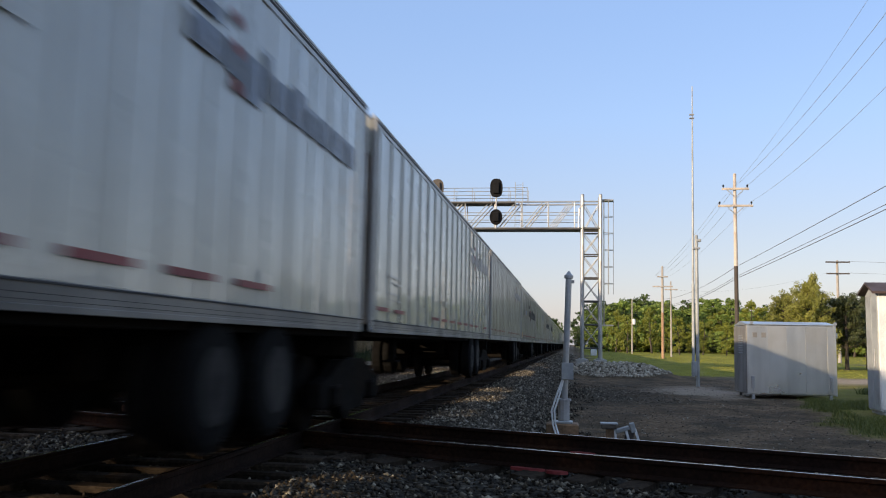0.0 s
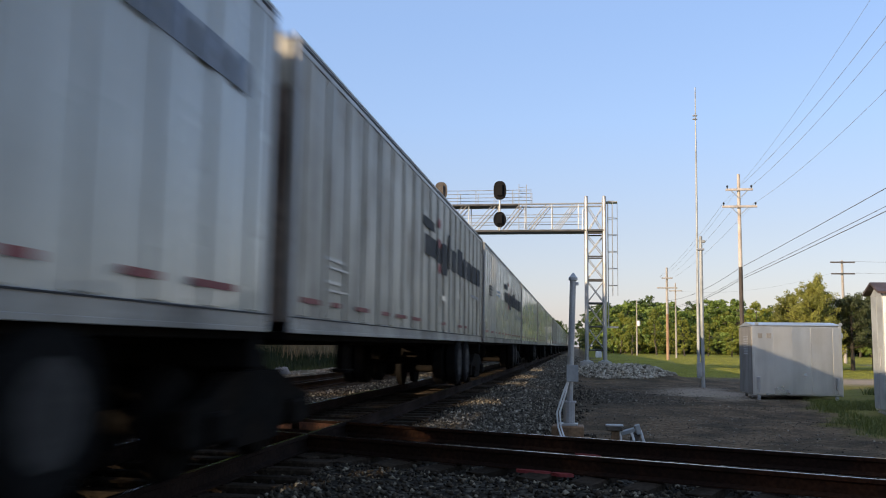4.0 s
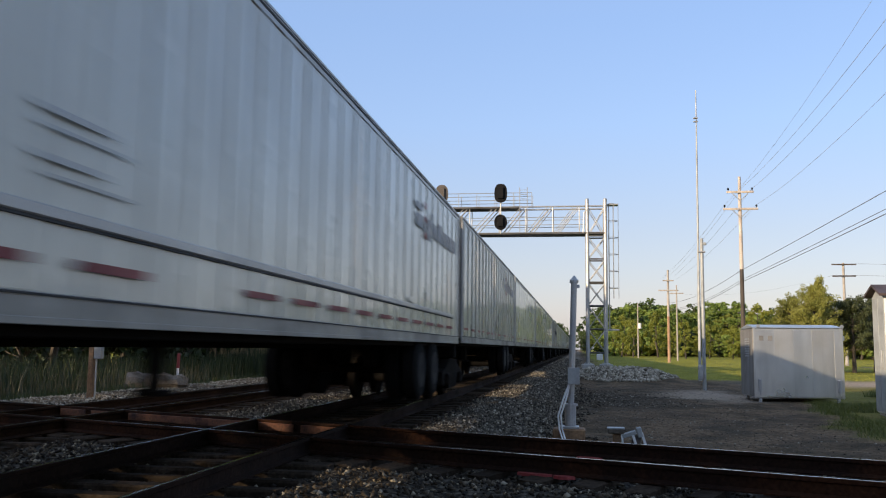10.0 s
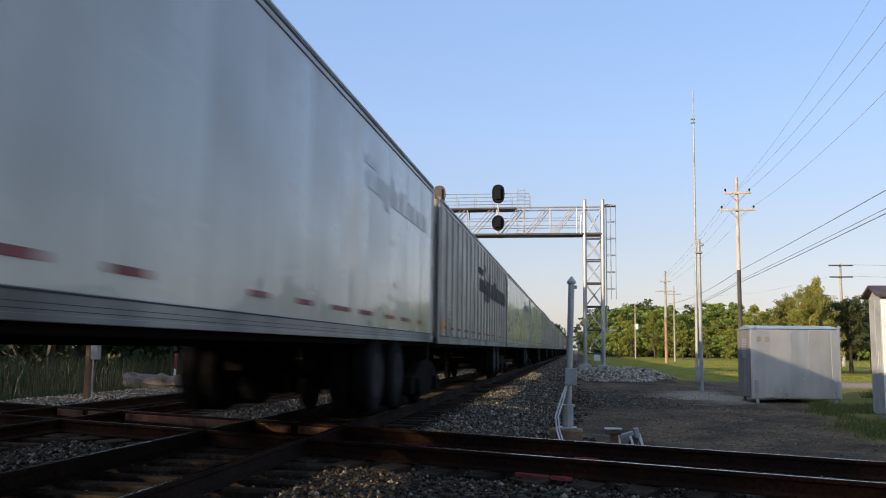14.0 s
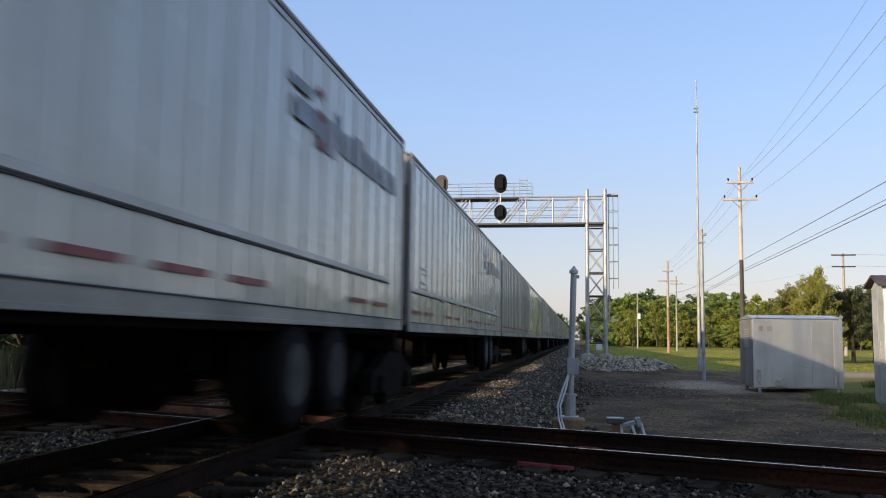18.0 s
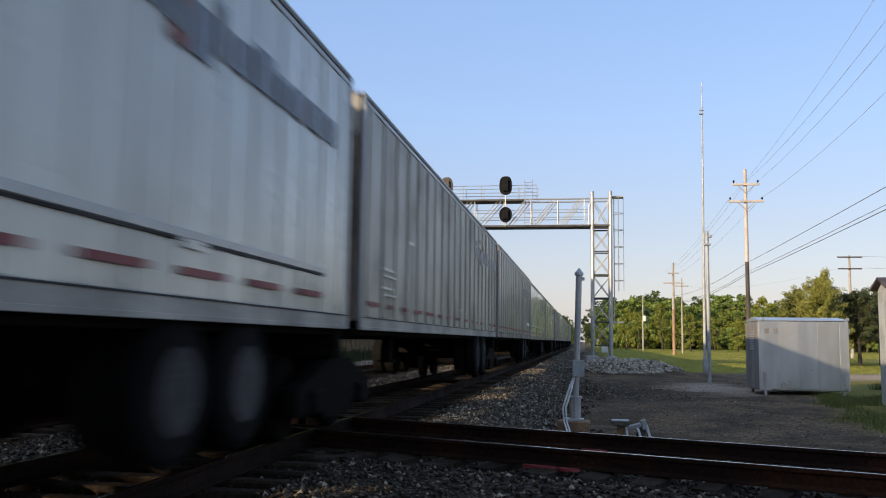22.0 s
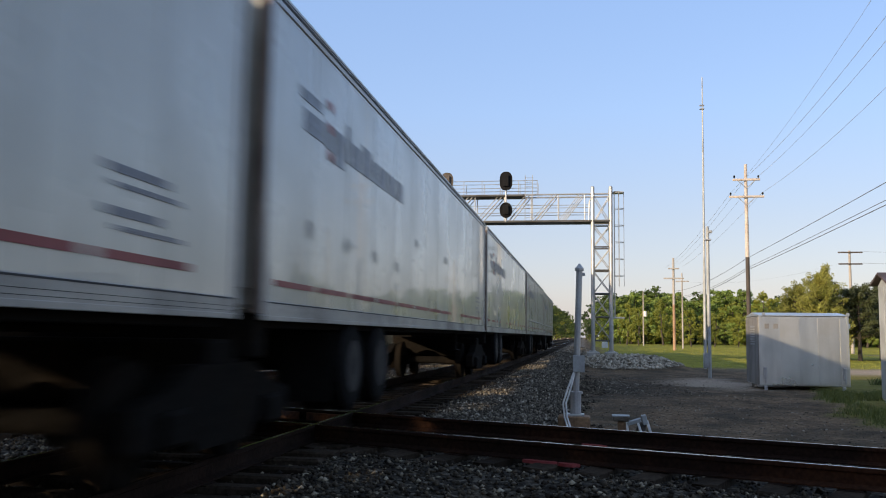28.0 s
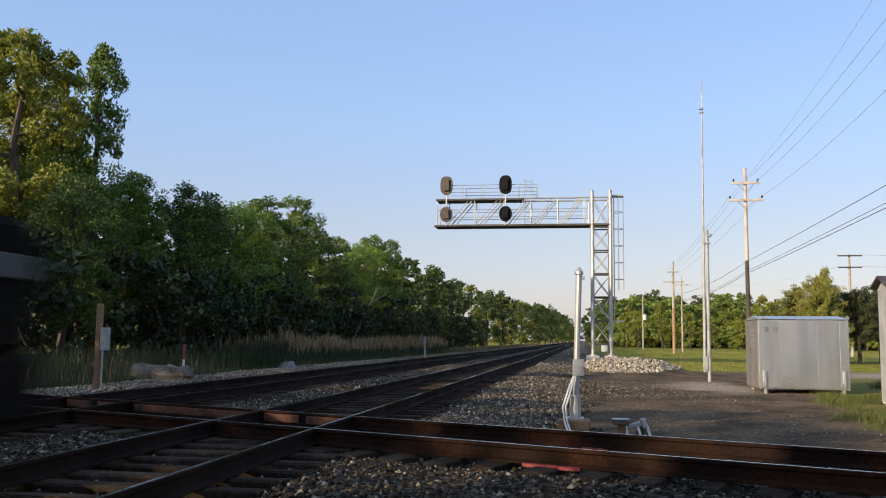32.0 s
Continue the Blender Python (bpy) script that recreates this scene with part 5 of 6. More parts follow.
        tr = Mesh().tube((0, 0, -0.2), (0, 0, h * 0.95), 0.16, 0.03, n=7)
        cs, rs = [], []
        # two pines get the darker needles in place of real shade
        dark = seed in (2, 5)
        z = 1.5 if dark else 0.7
        while z < h:
            reach = (1.8 if dark else 2.15) * (1 - (z / h) ** 2.2) * rr.uniform(0.75, 1.1) + 0.25
            for k in range(8):
                a = rr.uniform(0, 6.28)
                e = (math.cos(a) * reach, math.sin(a) * reach, z + rr.uniform(0.2, 1.0))
                tr.tube((0, 0, z), e, 0.035, 0.012, n=4, caps=False)
                for q in (0.3, 0.45, 0.6, 0.74, 0.88, 1.0):
                    cs.append((e[0] * q, e[1] * q, z + (e[2] - z) * q + 0.08))
                    rs.append(0.17 + 0.2 * rr.random())
            z += 0.42
        v, q = leaves(np.array(cs), np.array(rs), 44, 0.06, seed)
        plant("pine_tree", (tr.data("trunk", M_BARK), soup("crown", v, q, [M_NEEDLEDARK if dark else M_NEEDLE])), "pine with needles darkened for shade and a bare lower trunk" if dark else "bushy pine tree with olive green needles", "tree", x, y, 1.0, seed * 70, "pines beside the yard")


def blades(name, label, x, y, h, w, bend, material, category="grass", base=height):
    """Upright blades as thin tapered strips of two faces."""
    n = len(x)
    a = rng.uniform(0, 2 * np.pi, n)
    dx, dy = np.cos(a) * w, np.sin(a) * w
    z = base(x, y) - 0.03
    b = rng.uniform(0, 2 * np.pi, n)
    k = bend * h * rng.uniform(0.2, 1, n)
    bx, by = np.cos(b) * k, np.sin(b) * k
    v = np.stack([np.stack([x - dx, y - dy, z], -1), np.stack([x + dx, y + dy, z], -1),
                  np.stack([x + dx * 0.7 + bx * 0.35, y + dy * 0.7 + by * 0.35, z + h * 0.6], -1), np.stack([x - dx * 0.7 + bx * 0.35, y - dy * 0.7 + by * 0.35, z + h * 0.6], -1),
                  np.stack([x + dx * 0.12 + bx, y + dy * 0.12 + by, z + h], -1), np.stack([x - dx * 0.12 + bx, y - dy * 0.12 + by, z + h], -1)], 1)
    i = np.arange(n)[:, None] * 6
    q = np.concatenate([i + np.array([[0, 1, 2, 3]]), i + np.array([[3, 2, 4, 5]])], 0)
    return tagged(new(name, soup(name, v.reshape(-1, 3), q, [material])), label, category, kind="stuff")


def build_grass():
    # near the post sparse low stalks, further on a tall stand with straw-coloured plumes, then a mown slope
    n = 5200
    y = rng.uniform(16, 38, n)
    x = -14.9 - 5.8 * rng.uniform(0, 1, n) ** 0.8
    k = (np.abs(c_dist(x, y)) > 2.6) & (lumps(x, y, 1.3, 4) > -0.35)
    x, y = x[k], y[k]
    blades("dry_stalks", "sparse dry stalks and low reeds by the post", x, y, rng.uniform(0.35, 1.15, len(x)), rng.uniform(0.008, 0.02, len(x)), 0.3, M_REED, "reeds")
    n = 5600
    y = rng.uniform(21, 43, n)
    x = -16.2 - 4.2 * rng.uniform(0, 1, n)
    k = (np.abs(c_dist(x, y)) > 3.0) & (lumps(x, y, 1.6, 7) > -0.5)
    x, y = x[k], y[k]
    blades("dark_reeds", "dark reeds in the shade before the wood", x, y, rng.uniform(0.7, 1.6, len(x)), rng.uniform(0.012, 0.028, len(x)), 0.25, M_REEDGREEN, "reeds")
    n = 24000
    y = 42 + 58 * rng.uniform(0, 1, n) ** 1.2
    x = -15.0 - 5.4 * rng.uniform(0, 1, n) ** 0.9
    edge = smooth(-x, 15.0, 16.5) * (0.8 + 0.45 * lumps(x, y, 3.6, 6))
    h = rng.uniform(0.7, 1.25, n) * (0.45 + 0.9 * edge) + 0.1
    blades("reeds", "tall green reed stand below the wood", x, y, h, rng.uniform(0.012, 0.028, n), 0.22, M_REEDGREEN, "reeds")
    k = (edge > 0.55) & (y > 46) & (rng.uniform(0, 1, n) < 0.4)
    x, y, h = x[k] + rng.normal(0, 0.1, k.sum()), y[k], h[k]
    blades("reed_plumes", "straw-coloured plumes over the reed stand", x, y, rng.uniform(0.35, 0.8, len(x)), rng.uniform(0.02, 0.045, len(x)), 0.45, M_STRAW, "reeds", base=lambda u, v: height(u, v) + h * 0.9)
    n = 9000
    y = 92 + 160 * rng.uniform(0, 1, n) ** 1.3
    x = -12.5 - 7.5 * rng.uniform(0, 1, n)
    blades("slope_grass", "pale grass on the mown slope below the wood", x, y, rng.uniform(0.15, 0.7, n), rng.uniform(0.02, 0.05, n), 0.4, M_REED, "grass")
    n = 14000
    y = 15 + 70 * rng.uniform(0, 1, n) ** 1.4
    x = rng.uniform(-16.0, -13.6, n)
    k = (np.abs(c_dist(x, y)) > 2.4) & (lumps(x, y, 1.1, 8) > -0.2)
    x, y = x[k], y[k]
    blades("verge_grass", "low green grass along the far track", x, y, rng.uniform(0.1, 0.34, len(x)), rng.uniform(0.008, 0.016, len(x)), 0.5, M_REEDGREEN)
    # tufts by the cabinets
    n = 42000
    x, y = rng.uniform(3.8, 9.5, n), rng.uniform(13.8, 25.0, n)
    st, tf = cover(x, y)
    k = (tf > rng.uniform(0.12, 0.55, n)) & ~((x > 5.8) & (x < 8.2) & (y > 18.5) & (y < 21.3))
    x, y = x[k], y[k]
    blades("yard_grass", "rough green grass by the cabinets", x, y, rng.uniform(0.04, 0.17, len(x)) * (1 + 0.45 * lumps(x, y, 0.7, 2)), rng.uniform(0.005, 0.01, len(x)), 0.9, M_GRASS)
    n = 16000
    x, y = rng.uniform(2, 45, n), 41 + 90 * rng.uniform(0, 1, n) ** 1.6
    st, tf = cover(x, y)
    k = (tf > 0.6) & (sandy(x, y) < 0.25)
    x, y = x[k], y[k]
    blades("field_grass", "mown grass field in bands of sun and shade", x, y, rng.uniform(0.04, 0.1, len(x)), rng.uniform(0.01, 0.025, len(x)), 0.6, M_FIELD)
    # weeds by the dirt patch
    for i, (wx, wy) in enumerate(((10.2, 29.8), (11.6, 30.2), (9.3, 29.0))):
        n = 260
        a, d = rng.uniform(0, 6.28, n), 0.55 * rng.uniform(0, 1, n) ** 0.6
        blades("weed_clump", "leafy green weed clump at the yard's edge", wx + np.cos(a) * d, wy + np.sin(a) * d, rng.uniform(0.1, 0.32, n), rng.uniform(0.008, 0.018, n), 0.9, M_GRASS, "weeds")


def build_distance():
    # parked cars in the yard, far behind the pines
    for i, (x, y, c, rz) in enumerate(((29.5, 84, (0.55, 0.56, 0.58), 84), (33.5, 87, (0.3, 0.32, 0.36), 88))):
        paint = mat("car_paint", c, 0.25, 0.4, var=0.04, big=1, fine=10, bump=0, coat=0.6)
        t = thing("parked_car", "pale grey parked car in the yard" if i == 0 else "dark grey parked car in the yard", "car", (x, y, float(height(x, y))), group="cars parked in the yard", rz=rz)
        prof = [(-2.2, 0.35), (-2.25, 0.75), (-1.9, 0.92), (-1.2, 0.98), (-0.55, 1.42), (0.9, 1.45), (1.6, 1.0), (2.15, 0.92), (2.2, 0.4)]
        m = Mesh()
        n = len(prof)
        m.add([(-0.86, p, q) if q < 1.1 else (-0.68, p, q) for p, q in prof] + [(0.86, p, q) if q < 1.1 else (0.68, p, q) for p, q in prof],
              [tuple(range(n)), tuple(range(n, 2 * n))[::-1]] + [(k, k + n, (k + 1) % n + n, (k + 1) % n) for k in range(n)])
        part("body", m, paint, t)
        part("windscreen", Mesh().add([(-0.7, -1.1, 1.02), (0.7, -1.1, 1.02), (0.6, -0.6, 1.4), (-0.6, -0.6, 1.4), (-0.7, -1.13, 1.02), (0.7, -1.13, 1.02), (0.6, -0.63, 1.41), (-0.6, -0.63, 1.41)], [(0, 1, 2, 3), (7, 6, 5, 4)]), M_LENS, t)
        for wx in (-0.8, 0.8):
            for wy in (-1.35, 1.35):
                w = part("wheel", Mesh().lathe((wx - 0.1, wy, 0.32), (1, 0, 0), [(0, 0.28), (0.03, 0.32), (0.17, 0.32), (0.2, 0.28)], 14), M_TYRE, t)
                part("rim", Mesh().lathe((wx + (0.11 if wx > 0 else -0.11), wy, 0.32), (1, 0, 0), [(-0.01, 0.19), (0.01, 0.17)], 10), M_HUB, w)
    # low far building and its light at the end of the line
    t = thing("far_building", "small grey building where the tracks meet the horizon", "building", (-12.5, 600, -0.3))
    part("wall", Mesh().box(-1.5, 1.5, 0, 6, 0, 2.6, 0.05), M_CONC, t)
    part("roof", Mesh().add([(-1.8, -0.3, 2.6), (1.8, -0.3, 2.6), (1.8, 6.3, 2.6), (-1.8, 6.3, 2.6), (0, -0.3, 3.4), (0, 6.3, 3.4)], [(0, 1, 4), (2, 3, 5), (1, 2, 5, 4), (3, 0, 4, 5), (0, 3, 2, 1)]), M_ROOF, t)


# ---------------------------------------------------------------- the train: road trailers riding on rail bogies
LEN, GAP, HALF, Z0, Z1 = 15.8, 0.6, 1.29, 1.13, 3.91
PITCH, SPEED, FIRST = LEN + GAP, 17.2, 10.62   # FIRST: rear end of trailer 0 at the start
CACHE = {}


def shared(key, make, mats, smooth=False):
    if key not in CACHE:
        CACHE[key] = make().data(key.split("|")[0], mats, smooth)
    return CACHE[key]


def word_bars(style):
    """The maker's mark as plain shapes: a wide bar over a block, then a row of blocks of uneven height."""
    m = Mesh()
    m.box(0, 0.004, 0.0, 0.74, 0.58, 0.78).box(0, 0.004, 0.12, 0.84, 0.04, 0.44)
    y = 0.95
    for w, z, h in ((0.26, 0.0, 0.5), (0.42, -0.2, 0.5), (0.16, 0.0, 0.8), (0.44, 0.0, 0.5), (0.5, 0.0, 0.64), (0.3, 0.0, 0.5), (0.46, 0.0, 0.5), (0.62, 0.0, 0.5), (0.4, 0.0, 0.5)):
        m.box(0, 0.004, y, y + w, z, h)
        y += w + 0.11
    return m


def side_frame():
    """Cast bogie side: an arched beam with pedestals at its ends."""
    m = Mesh()
    prof = [(-1.4, 0.3), (-1.4, 0.55), (-1.0, 0.62), (-0.55, 0.8), (0.55, 0.8), (1.0, 0.62), (1.4, 0.55), (1.4, 0.3), (1.15, 0.26), (0.75, 0.42), (0.5, 0.2), (-0.5, 0.2), (-0.75, 0.42), (-1.15, 0.26)]
    n = len(prof)
    m.add([(-0.08, p, q) for p, q in prof] + [(0.08, p, q) for p, q in prof], [tuple(range(n)), tuple(range(n, 2 * n))[::-1]] + [(k, k + n, (k + 1) % n + n, (k + 1) % n) for k in range(n)])
    return m


def trailer(k, skin, ribs, rail, logo, tan_bars=0, flip=False, patches=2):
    """One road trailer with its rear bogie. Local y runs from the leading end to the trailing end; +x is the side that faces the yard."""
    S = {"w": M_SKIN, "c": M_SKINCLEAN, "g": M_SKINGREY, "t": M_SKINTAN}[skin]
    tone = {"w": "white", "c": "clean white", "g": "grimy grey-white", "t": "brown-stained off-white"}[skin]
    body = "with ribbed sides" if ribs else "with smooth sides"
    t = thing("road_rail_trailer", f"{tone} trailer {body}{' and rub rail' if rail else ''} on rail bogie", "rail trailer", (0, 0, 0), group="trailers of the passing train")
    r = random.Random(100 + k)
    L, zs, zt = LEN, Z0 + 0.15, Z1 - 0.12
    flipm = pose(0, L, 0, 0, 0, 180) if flip else Matrix.Identity(4)
    # in a flipped trailer the side facing the yard is the other flank: build symmetric shells, details go on +x after turning
    part("shell", shared("shell|" + skin, lambda: Mesh().box(-HALF + 0.02, HALF - 0.03, 0.02, L - 0.02, Z0 + 0.1, Z1 - 0.02, 0.03), S), None, t)
    n = 13
    pw = (L - 0.16) / n
    for i in range(n):
        part("side_panel", shared("side_panel|" + skin, lambda: Mesh().box(0, 0.028, 0.004, pw - 0.004, zs, zt, 0.006), S), None, t, at=pose(HALF - 0.03, 0.08 + i * pw, 0))
    part("roof", shared("roof", lambda: Mesh().add([(-HALF, 0, Z1), (HALF, 0, Z1), (HALF, L, Z1), (-HALF, L, Z1), (0, 0, Z1 + 0.03), (0, L, Z1 + 0.03)], [(0, 1, 4), (2, 3, 5), (1, 2, 5, 4), (3, 0, 4, 5), (0, 3, 2, 1)]), M_TRIM), None, t)
    part("top_rail", shared("top_rail", lambda: Mesh().box(HALF - 0.02, HALF + 0.012, 0, L, Z1 - 0.13, Z1 + 0.008, 0.008).box(HALF + 0.008, HALF + 0.02, 0, L, Z1 - 0.035, Z1 - 0.01, 0.003), M_TRIM), None, t, "grey aluminium top rail")
    part("top_seam", shared("top_seam", lambda: Mesh().box(HALF, HALF + 0.016, 0.02, L - 0.02, Z1 - 0.075, Z1 - 0.05), M_SHADE), None, t)
    part("bottom_rail", shared("bottom_rail", lambda: Mesh().box(HALF - 0.02, HALF + 0.012, 0, L, Z0 + 0.02, zs + 0.01, 0.008).box(HALF, HALF + 0.02, 0, L, Z0, Z0 + 0.04, 0.004), M_TRIMDARK), None, t, "grimy aluminium bottom rail")
    sx = HALF + (0.022 if ribs else 0.015)
    part("bottom_seam", shared(f"bottom_seam|{ribs > 0}", lambda: Mesh().box(HALF, sx, 0.02, L - 0.02, zs - 0.008, zs + 0.003), M_SHADE), None, t)
    for dz in (0.058, 0.09) if k in (0, 1, 8, 13, 14, 15, 17, 18, 29) else ():
        part("rail_groove", shared(f"rail_groove|{dz}", lambda: Mesh().box(HALF, HALF + 0.0135, 0.02, L - 0.02, Z0 + dz, Z0 + dz + 0.0035), M_SHADE), None, t)
    part("far_rail", shared("far_rail", lambda: Mesh().box(-HALF - 0.01, -HALF + 0.03, 0, L, Z0, zs, 0.008).box(-HALF - 0.01, -HALF + 0.03, 0, L, Z1 - 0.12, Z1, 0.008), M_TRIM), None, t)
    for y0, y1 in ((0.0, 0.09), (L - 0.09, L)):
        part("corner_post", shared("corner_post|" + str(y0 > 1), lambda: Mesh().box(HALF - 0.03, HALF + 0.016, y0, y1, Z0, Z1, 0.01), M_TRIM), None, t)
    if ribs:
        w = 0.22 if ribs == 2 else 0.12
        cnt = 20 if ribs == 2 else 26
        for i in range(cnt):
            part("side_post", shared(f"side_post|{skin}{ribs}", lambda: Mesh().box(0, 0.022 if ribs == 2 else 0.012, -w / 2, w / 2, zs + 0.01, zt, 0.01 if ribs == 2 else 0.006), S), None, t, at=pose(HALF - 0.002, 0.35 + i * (L - 0.7) / (cnt - 1), 0))
    if rail:
        r0, r1 = (0.9, L - 0.05) if flip else (0.1, L - 0.9)
        rz = 1.65 if skin == "c" else 1.75
        part("rub_rail", shared(f"rub_rail|{flip}{rz}", lambda: Mesh().box(HALF - 0.01, HALF + 0.028, r0, r1, rz, rz + 0.065, 0.008), M_TRIM), None, t, "grey horizontal rub rail")
        part("rub_seam", shared(f"rub_seam|{flip}{rz}", lambda: Mesh().box(HALF, HALF + 0.018, r0, r1, rz - 0.016, rz), M_SHADE), None, t)
    # reflective tape along the bottom: long runs, even dashes or a broken row
    y, style = 0.25, 2 if k in (3, 10, 14, 21, 25, 26, 29, 30) else 1 if k in (0, 1, 11, 18, 19, 20, 22, 23) else 0
    while y < L - 0.7:
        l = 1.1 if style == 2 else 0.75 if style == 1 else r.choice((0.3, 0.45, 0.6, 0.75))
        if r.random() < (0.97 if style == 2 else 0.88):
            part("tape", shared(f"tape|{l}", lambda: Mesh().box(0, 0.004, 0, l, 0, 0.052), M_TAPE), None, t, at=pose(HALF + (0.021 if ribs else 0.0) + 0.002, y, 1.42))
        y += l + (0.14 if style == 2 else 0.4 if style == 1 else r.uniform(0.4, 0.8))
    # lettering as plain shapes
    ink = {1: M_INK, 2: M_INKBLACK, 3: M_INKPALE}[logo]
    lx = HALF + (0.023 if ribs else 0.001)
    ly = 0.85 if flip else L - (9.2 if logo == 2 else 5.15)
    lz = 2.55 if logo == 2 else 2.87 if flip else 2.97
    st = 2 if logo == 2 else 1
    mark = part("lettering", shared(f"lettering|{logo}", lambda: word_bars(st), ink), None, t, "maker's mark in plain dark shapes" if logo < 3 else "faded maker's mark", at=pose(lx, ly, lz) @ Matrix.Diagonal((1, 1.57 if logo == 2 else 0.84, 0.85 if logo == 2 else 0.52, 1)))
    if logo < 3:
        for dy, dz in ((1.08, 0.86), (1.1, 0.42), (1.12, -0.12)):
            part("dot", shared("dot", lambda: Mesh().lathe((0, 0, 0), (1, 0, 0), [(0, 0.11), (0.004, 0.11)], 12), M_RED), None, mark, "red dot", at=pose(0.001, dy, dz))
    if logo == 2:
        part("tagline_bar", shared("tagline_bar", lambda: Mesh().box(0, 0.004, 0, 1.6, 0, 0.07), M_INK), None, t, "thin dark line of lettering", at=pose(lx, ly + 6.6, lz - 0.36))
    # small lines of writing near the other end
    by = L - 1.85 if flip else 1.0 if ribs else 0.75
    faint = (not flip and r.random() < 0.6) or ribs > 0
    tall = 1.7 if flip else 1.2
    bz = 1.6 + (0.27 if rail else 0.0)
    for dy, dz, w, h in ((0, 0.3, 0.62, 0.03), (0.08, 0.22, 0.7, 0.018), (0, 0.06, 0.55, 0.03), (0.12, -0.02, 0.7, 0.018)):
        part("writing_bar", shared(f"writing_bar|{faint}", lambda: Mesh().box(0, 0.004, 0, 1, 0, 1), M_INKPALE if faint else M_INK), None, t, at=pose(lx, by + dy, bz + dz) @ Matrix.Diagonal((1, w * 1.15, h * tall, 1)))
    if tan_bars:
        part("stripe", shared("stripe", lambda: Mesh().box(0, 0.004, 0, 1.3, 0, 0.05).box(0, 0.004, 0.2, 1.5, 0.12, 0.17), M_BLUE), None, t, "blue stripes", at=pose(lx, 3.4, 2.62))
    if tan_bars:
        for j in range(4):
            part("bar", shared("bar", lambda: Mesh().box(0, 0.004, 0, 0.9, 0, 0.045), M_INKBLACK), None, t, "short black bars", at=pose(lx, 1.2 + j * 0.05, 2.5 + j * 0.085))
    if k in (3, 10, 16):
        part("placard", shared("placard", lambda: Mesh().box(0, 0.004, 0, 1.0, 0, 0.5, 0.001), M_PANEL), None, t, "faded orange placard", at=pose(lx, 0.2, 1.34) @ Matrix.Diagonal((1, 0.5, 0.56, 1)))
    if k == 25:
        part("pale_strip", Mesh().box(0, 0.012, L - 2.6, L - 1.1, 1.7, 1.82, 0.004), M_WHITE, t, "pale patched strip", at=pose(lx, 0, 0))
    for kk, sy, sz, sw, sh in ((18, 6.4, 1.72, 0.3, 0.3), (12, 8.1, 1.85, 0.14, 0.24), (15, 1.2, 2.3, 0.45, 0.07), (10, 9.0, 1.7, 0.2, 0.2), (22, 6.0, 1.75, 0.16, 0.12), (22, 7.4, 1.72, 0.14, 0.12), (22, 8.6, 1.7, 0.14, 0.12), (30, 1.2, 2.0, 0.14, 0.1), (30, 2.5, 1.98, 0.14, 0.1), (30, 3.8, 1.97, 0.15, 0.09), (30, 5.1, 1.95, 0.15, 0.09), (30, 6.5, 2.42, 0.16, 0.08), (30, 9.4, 2.4, 0.2, 0.08)):
        if kk == k:
            n, ring = 18, []
            for i in range(n):
                a = 2 * math.pi * i / n
                q = r.uniform(0.65, 1.0)
                ring.append((math.cos(a) * sw * q, math.sin(a) * sh * q))
            m = Mesh().add([(x, p, q) for x in (0.0, 0.003) for p, q in ring], [tuple(range(n))[::-1], tuple(range(n, 2 * n))] + [(i, (i + 1) % n, (i + 1) % n + n, i + n) for i in range(n)])
            part("grime_smudge", m, M_SMUDGE, t, "dark smudge of road grime", at=pose(lx, sy, sz))
    for i in range(patches):
        w, h = r.uniform(0.2, 0.7), r.uniform(0.04, 0.16)
        part("repair_patch", Mesh().box(0, 0.003, 0, w, 0, h, 0.001), M_PATCH, t, at=pose(lx, r.uniform(2, L - 3), r.uniform(1.5, 2.5)))
    # ends: front wall; rear doors with lock rods
    fy, ry, d = (0.0, L, 1) if not flip else (L, 0.0, -1)
    for s in (-1, 1):
        door = part("rear_door", Mesh().box(min(s * 0.02, s * 1.22), max(s * 0.02, s * 1.22), min(ry, ry + d * 0.03), max(ry, ry + d * 0.03), Z0 + 0.25, Z1 - 0.15, 0.01), S, t)
        for q in (0.35, 0.8):
            part("lock_rod", Mesh().tube((s * q, ry + d * 0.06, Z0 + 0.25), (s * q, ry + d * 0.06, Z1 - 0.15), 0.018, n=6), M_GALV, door)
            part("rod_handle", Mesh().box(min(s * q, s * (q + 0.3)), max(s * q, s * (q + 0.3)), min(ry + d * 0.05, ry + d * 0.08), max(ry + d * 0.05, ry + d * 0.08), 1.75, 1.8, 0.005), M_ALUDARK, door)
    part("front_wall", Mesh().box(-1.24, 1.24, min(fy, fy - d * 0.03), max(fy, fy - d * 0.03), Z0 + 0.1, Z1 - 0.5, 0.01), M_ENDWALL, t, "rust-stained front wall")
    # paler top of the front wall: its sunlit strip made as separate colour
    part("front_cap", Mesh().box(-1.24, 1.24, min(fy, fy - d * 0.03), max(fy, fy - d * 0.03), Z1 - 0.49, Z1 - 0.03, 0.01), S, t)
    part("door_frame", Mesh().box(1.2, 1.295, min(ry + d * 0.01, ry + d * 0.06), max(ry + d * 0.01, ry + d * 0.06), Z0 + 0.05, Z1 - 0.1, 0.01), M_ENDWALL, t, "rusty brown door frame post")
    if k in (1, 3, 5, 6, 7, 8, 9, 10, 16, 22, 24, 25, 26):
        cy = ry - d * 0.13
        part("corner_casting", Mesh().box(HALF - 0.02, HALF + 0.021, min(cy, ry), max(cy, ry), Z0 - 0.02, Z1 - 0.02, 0.006), M_ENDWALL, t, "rust-brown rear corner casting")
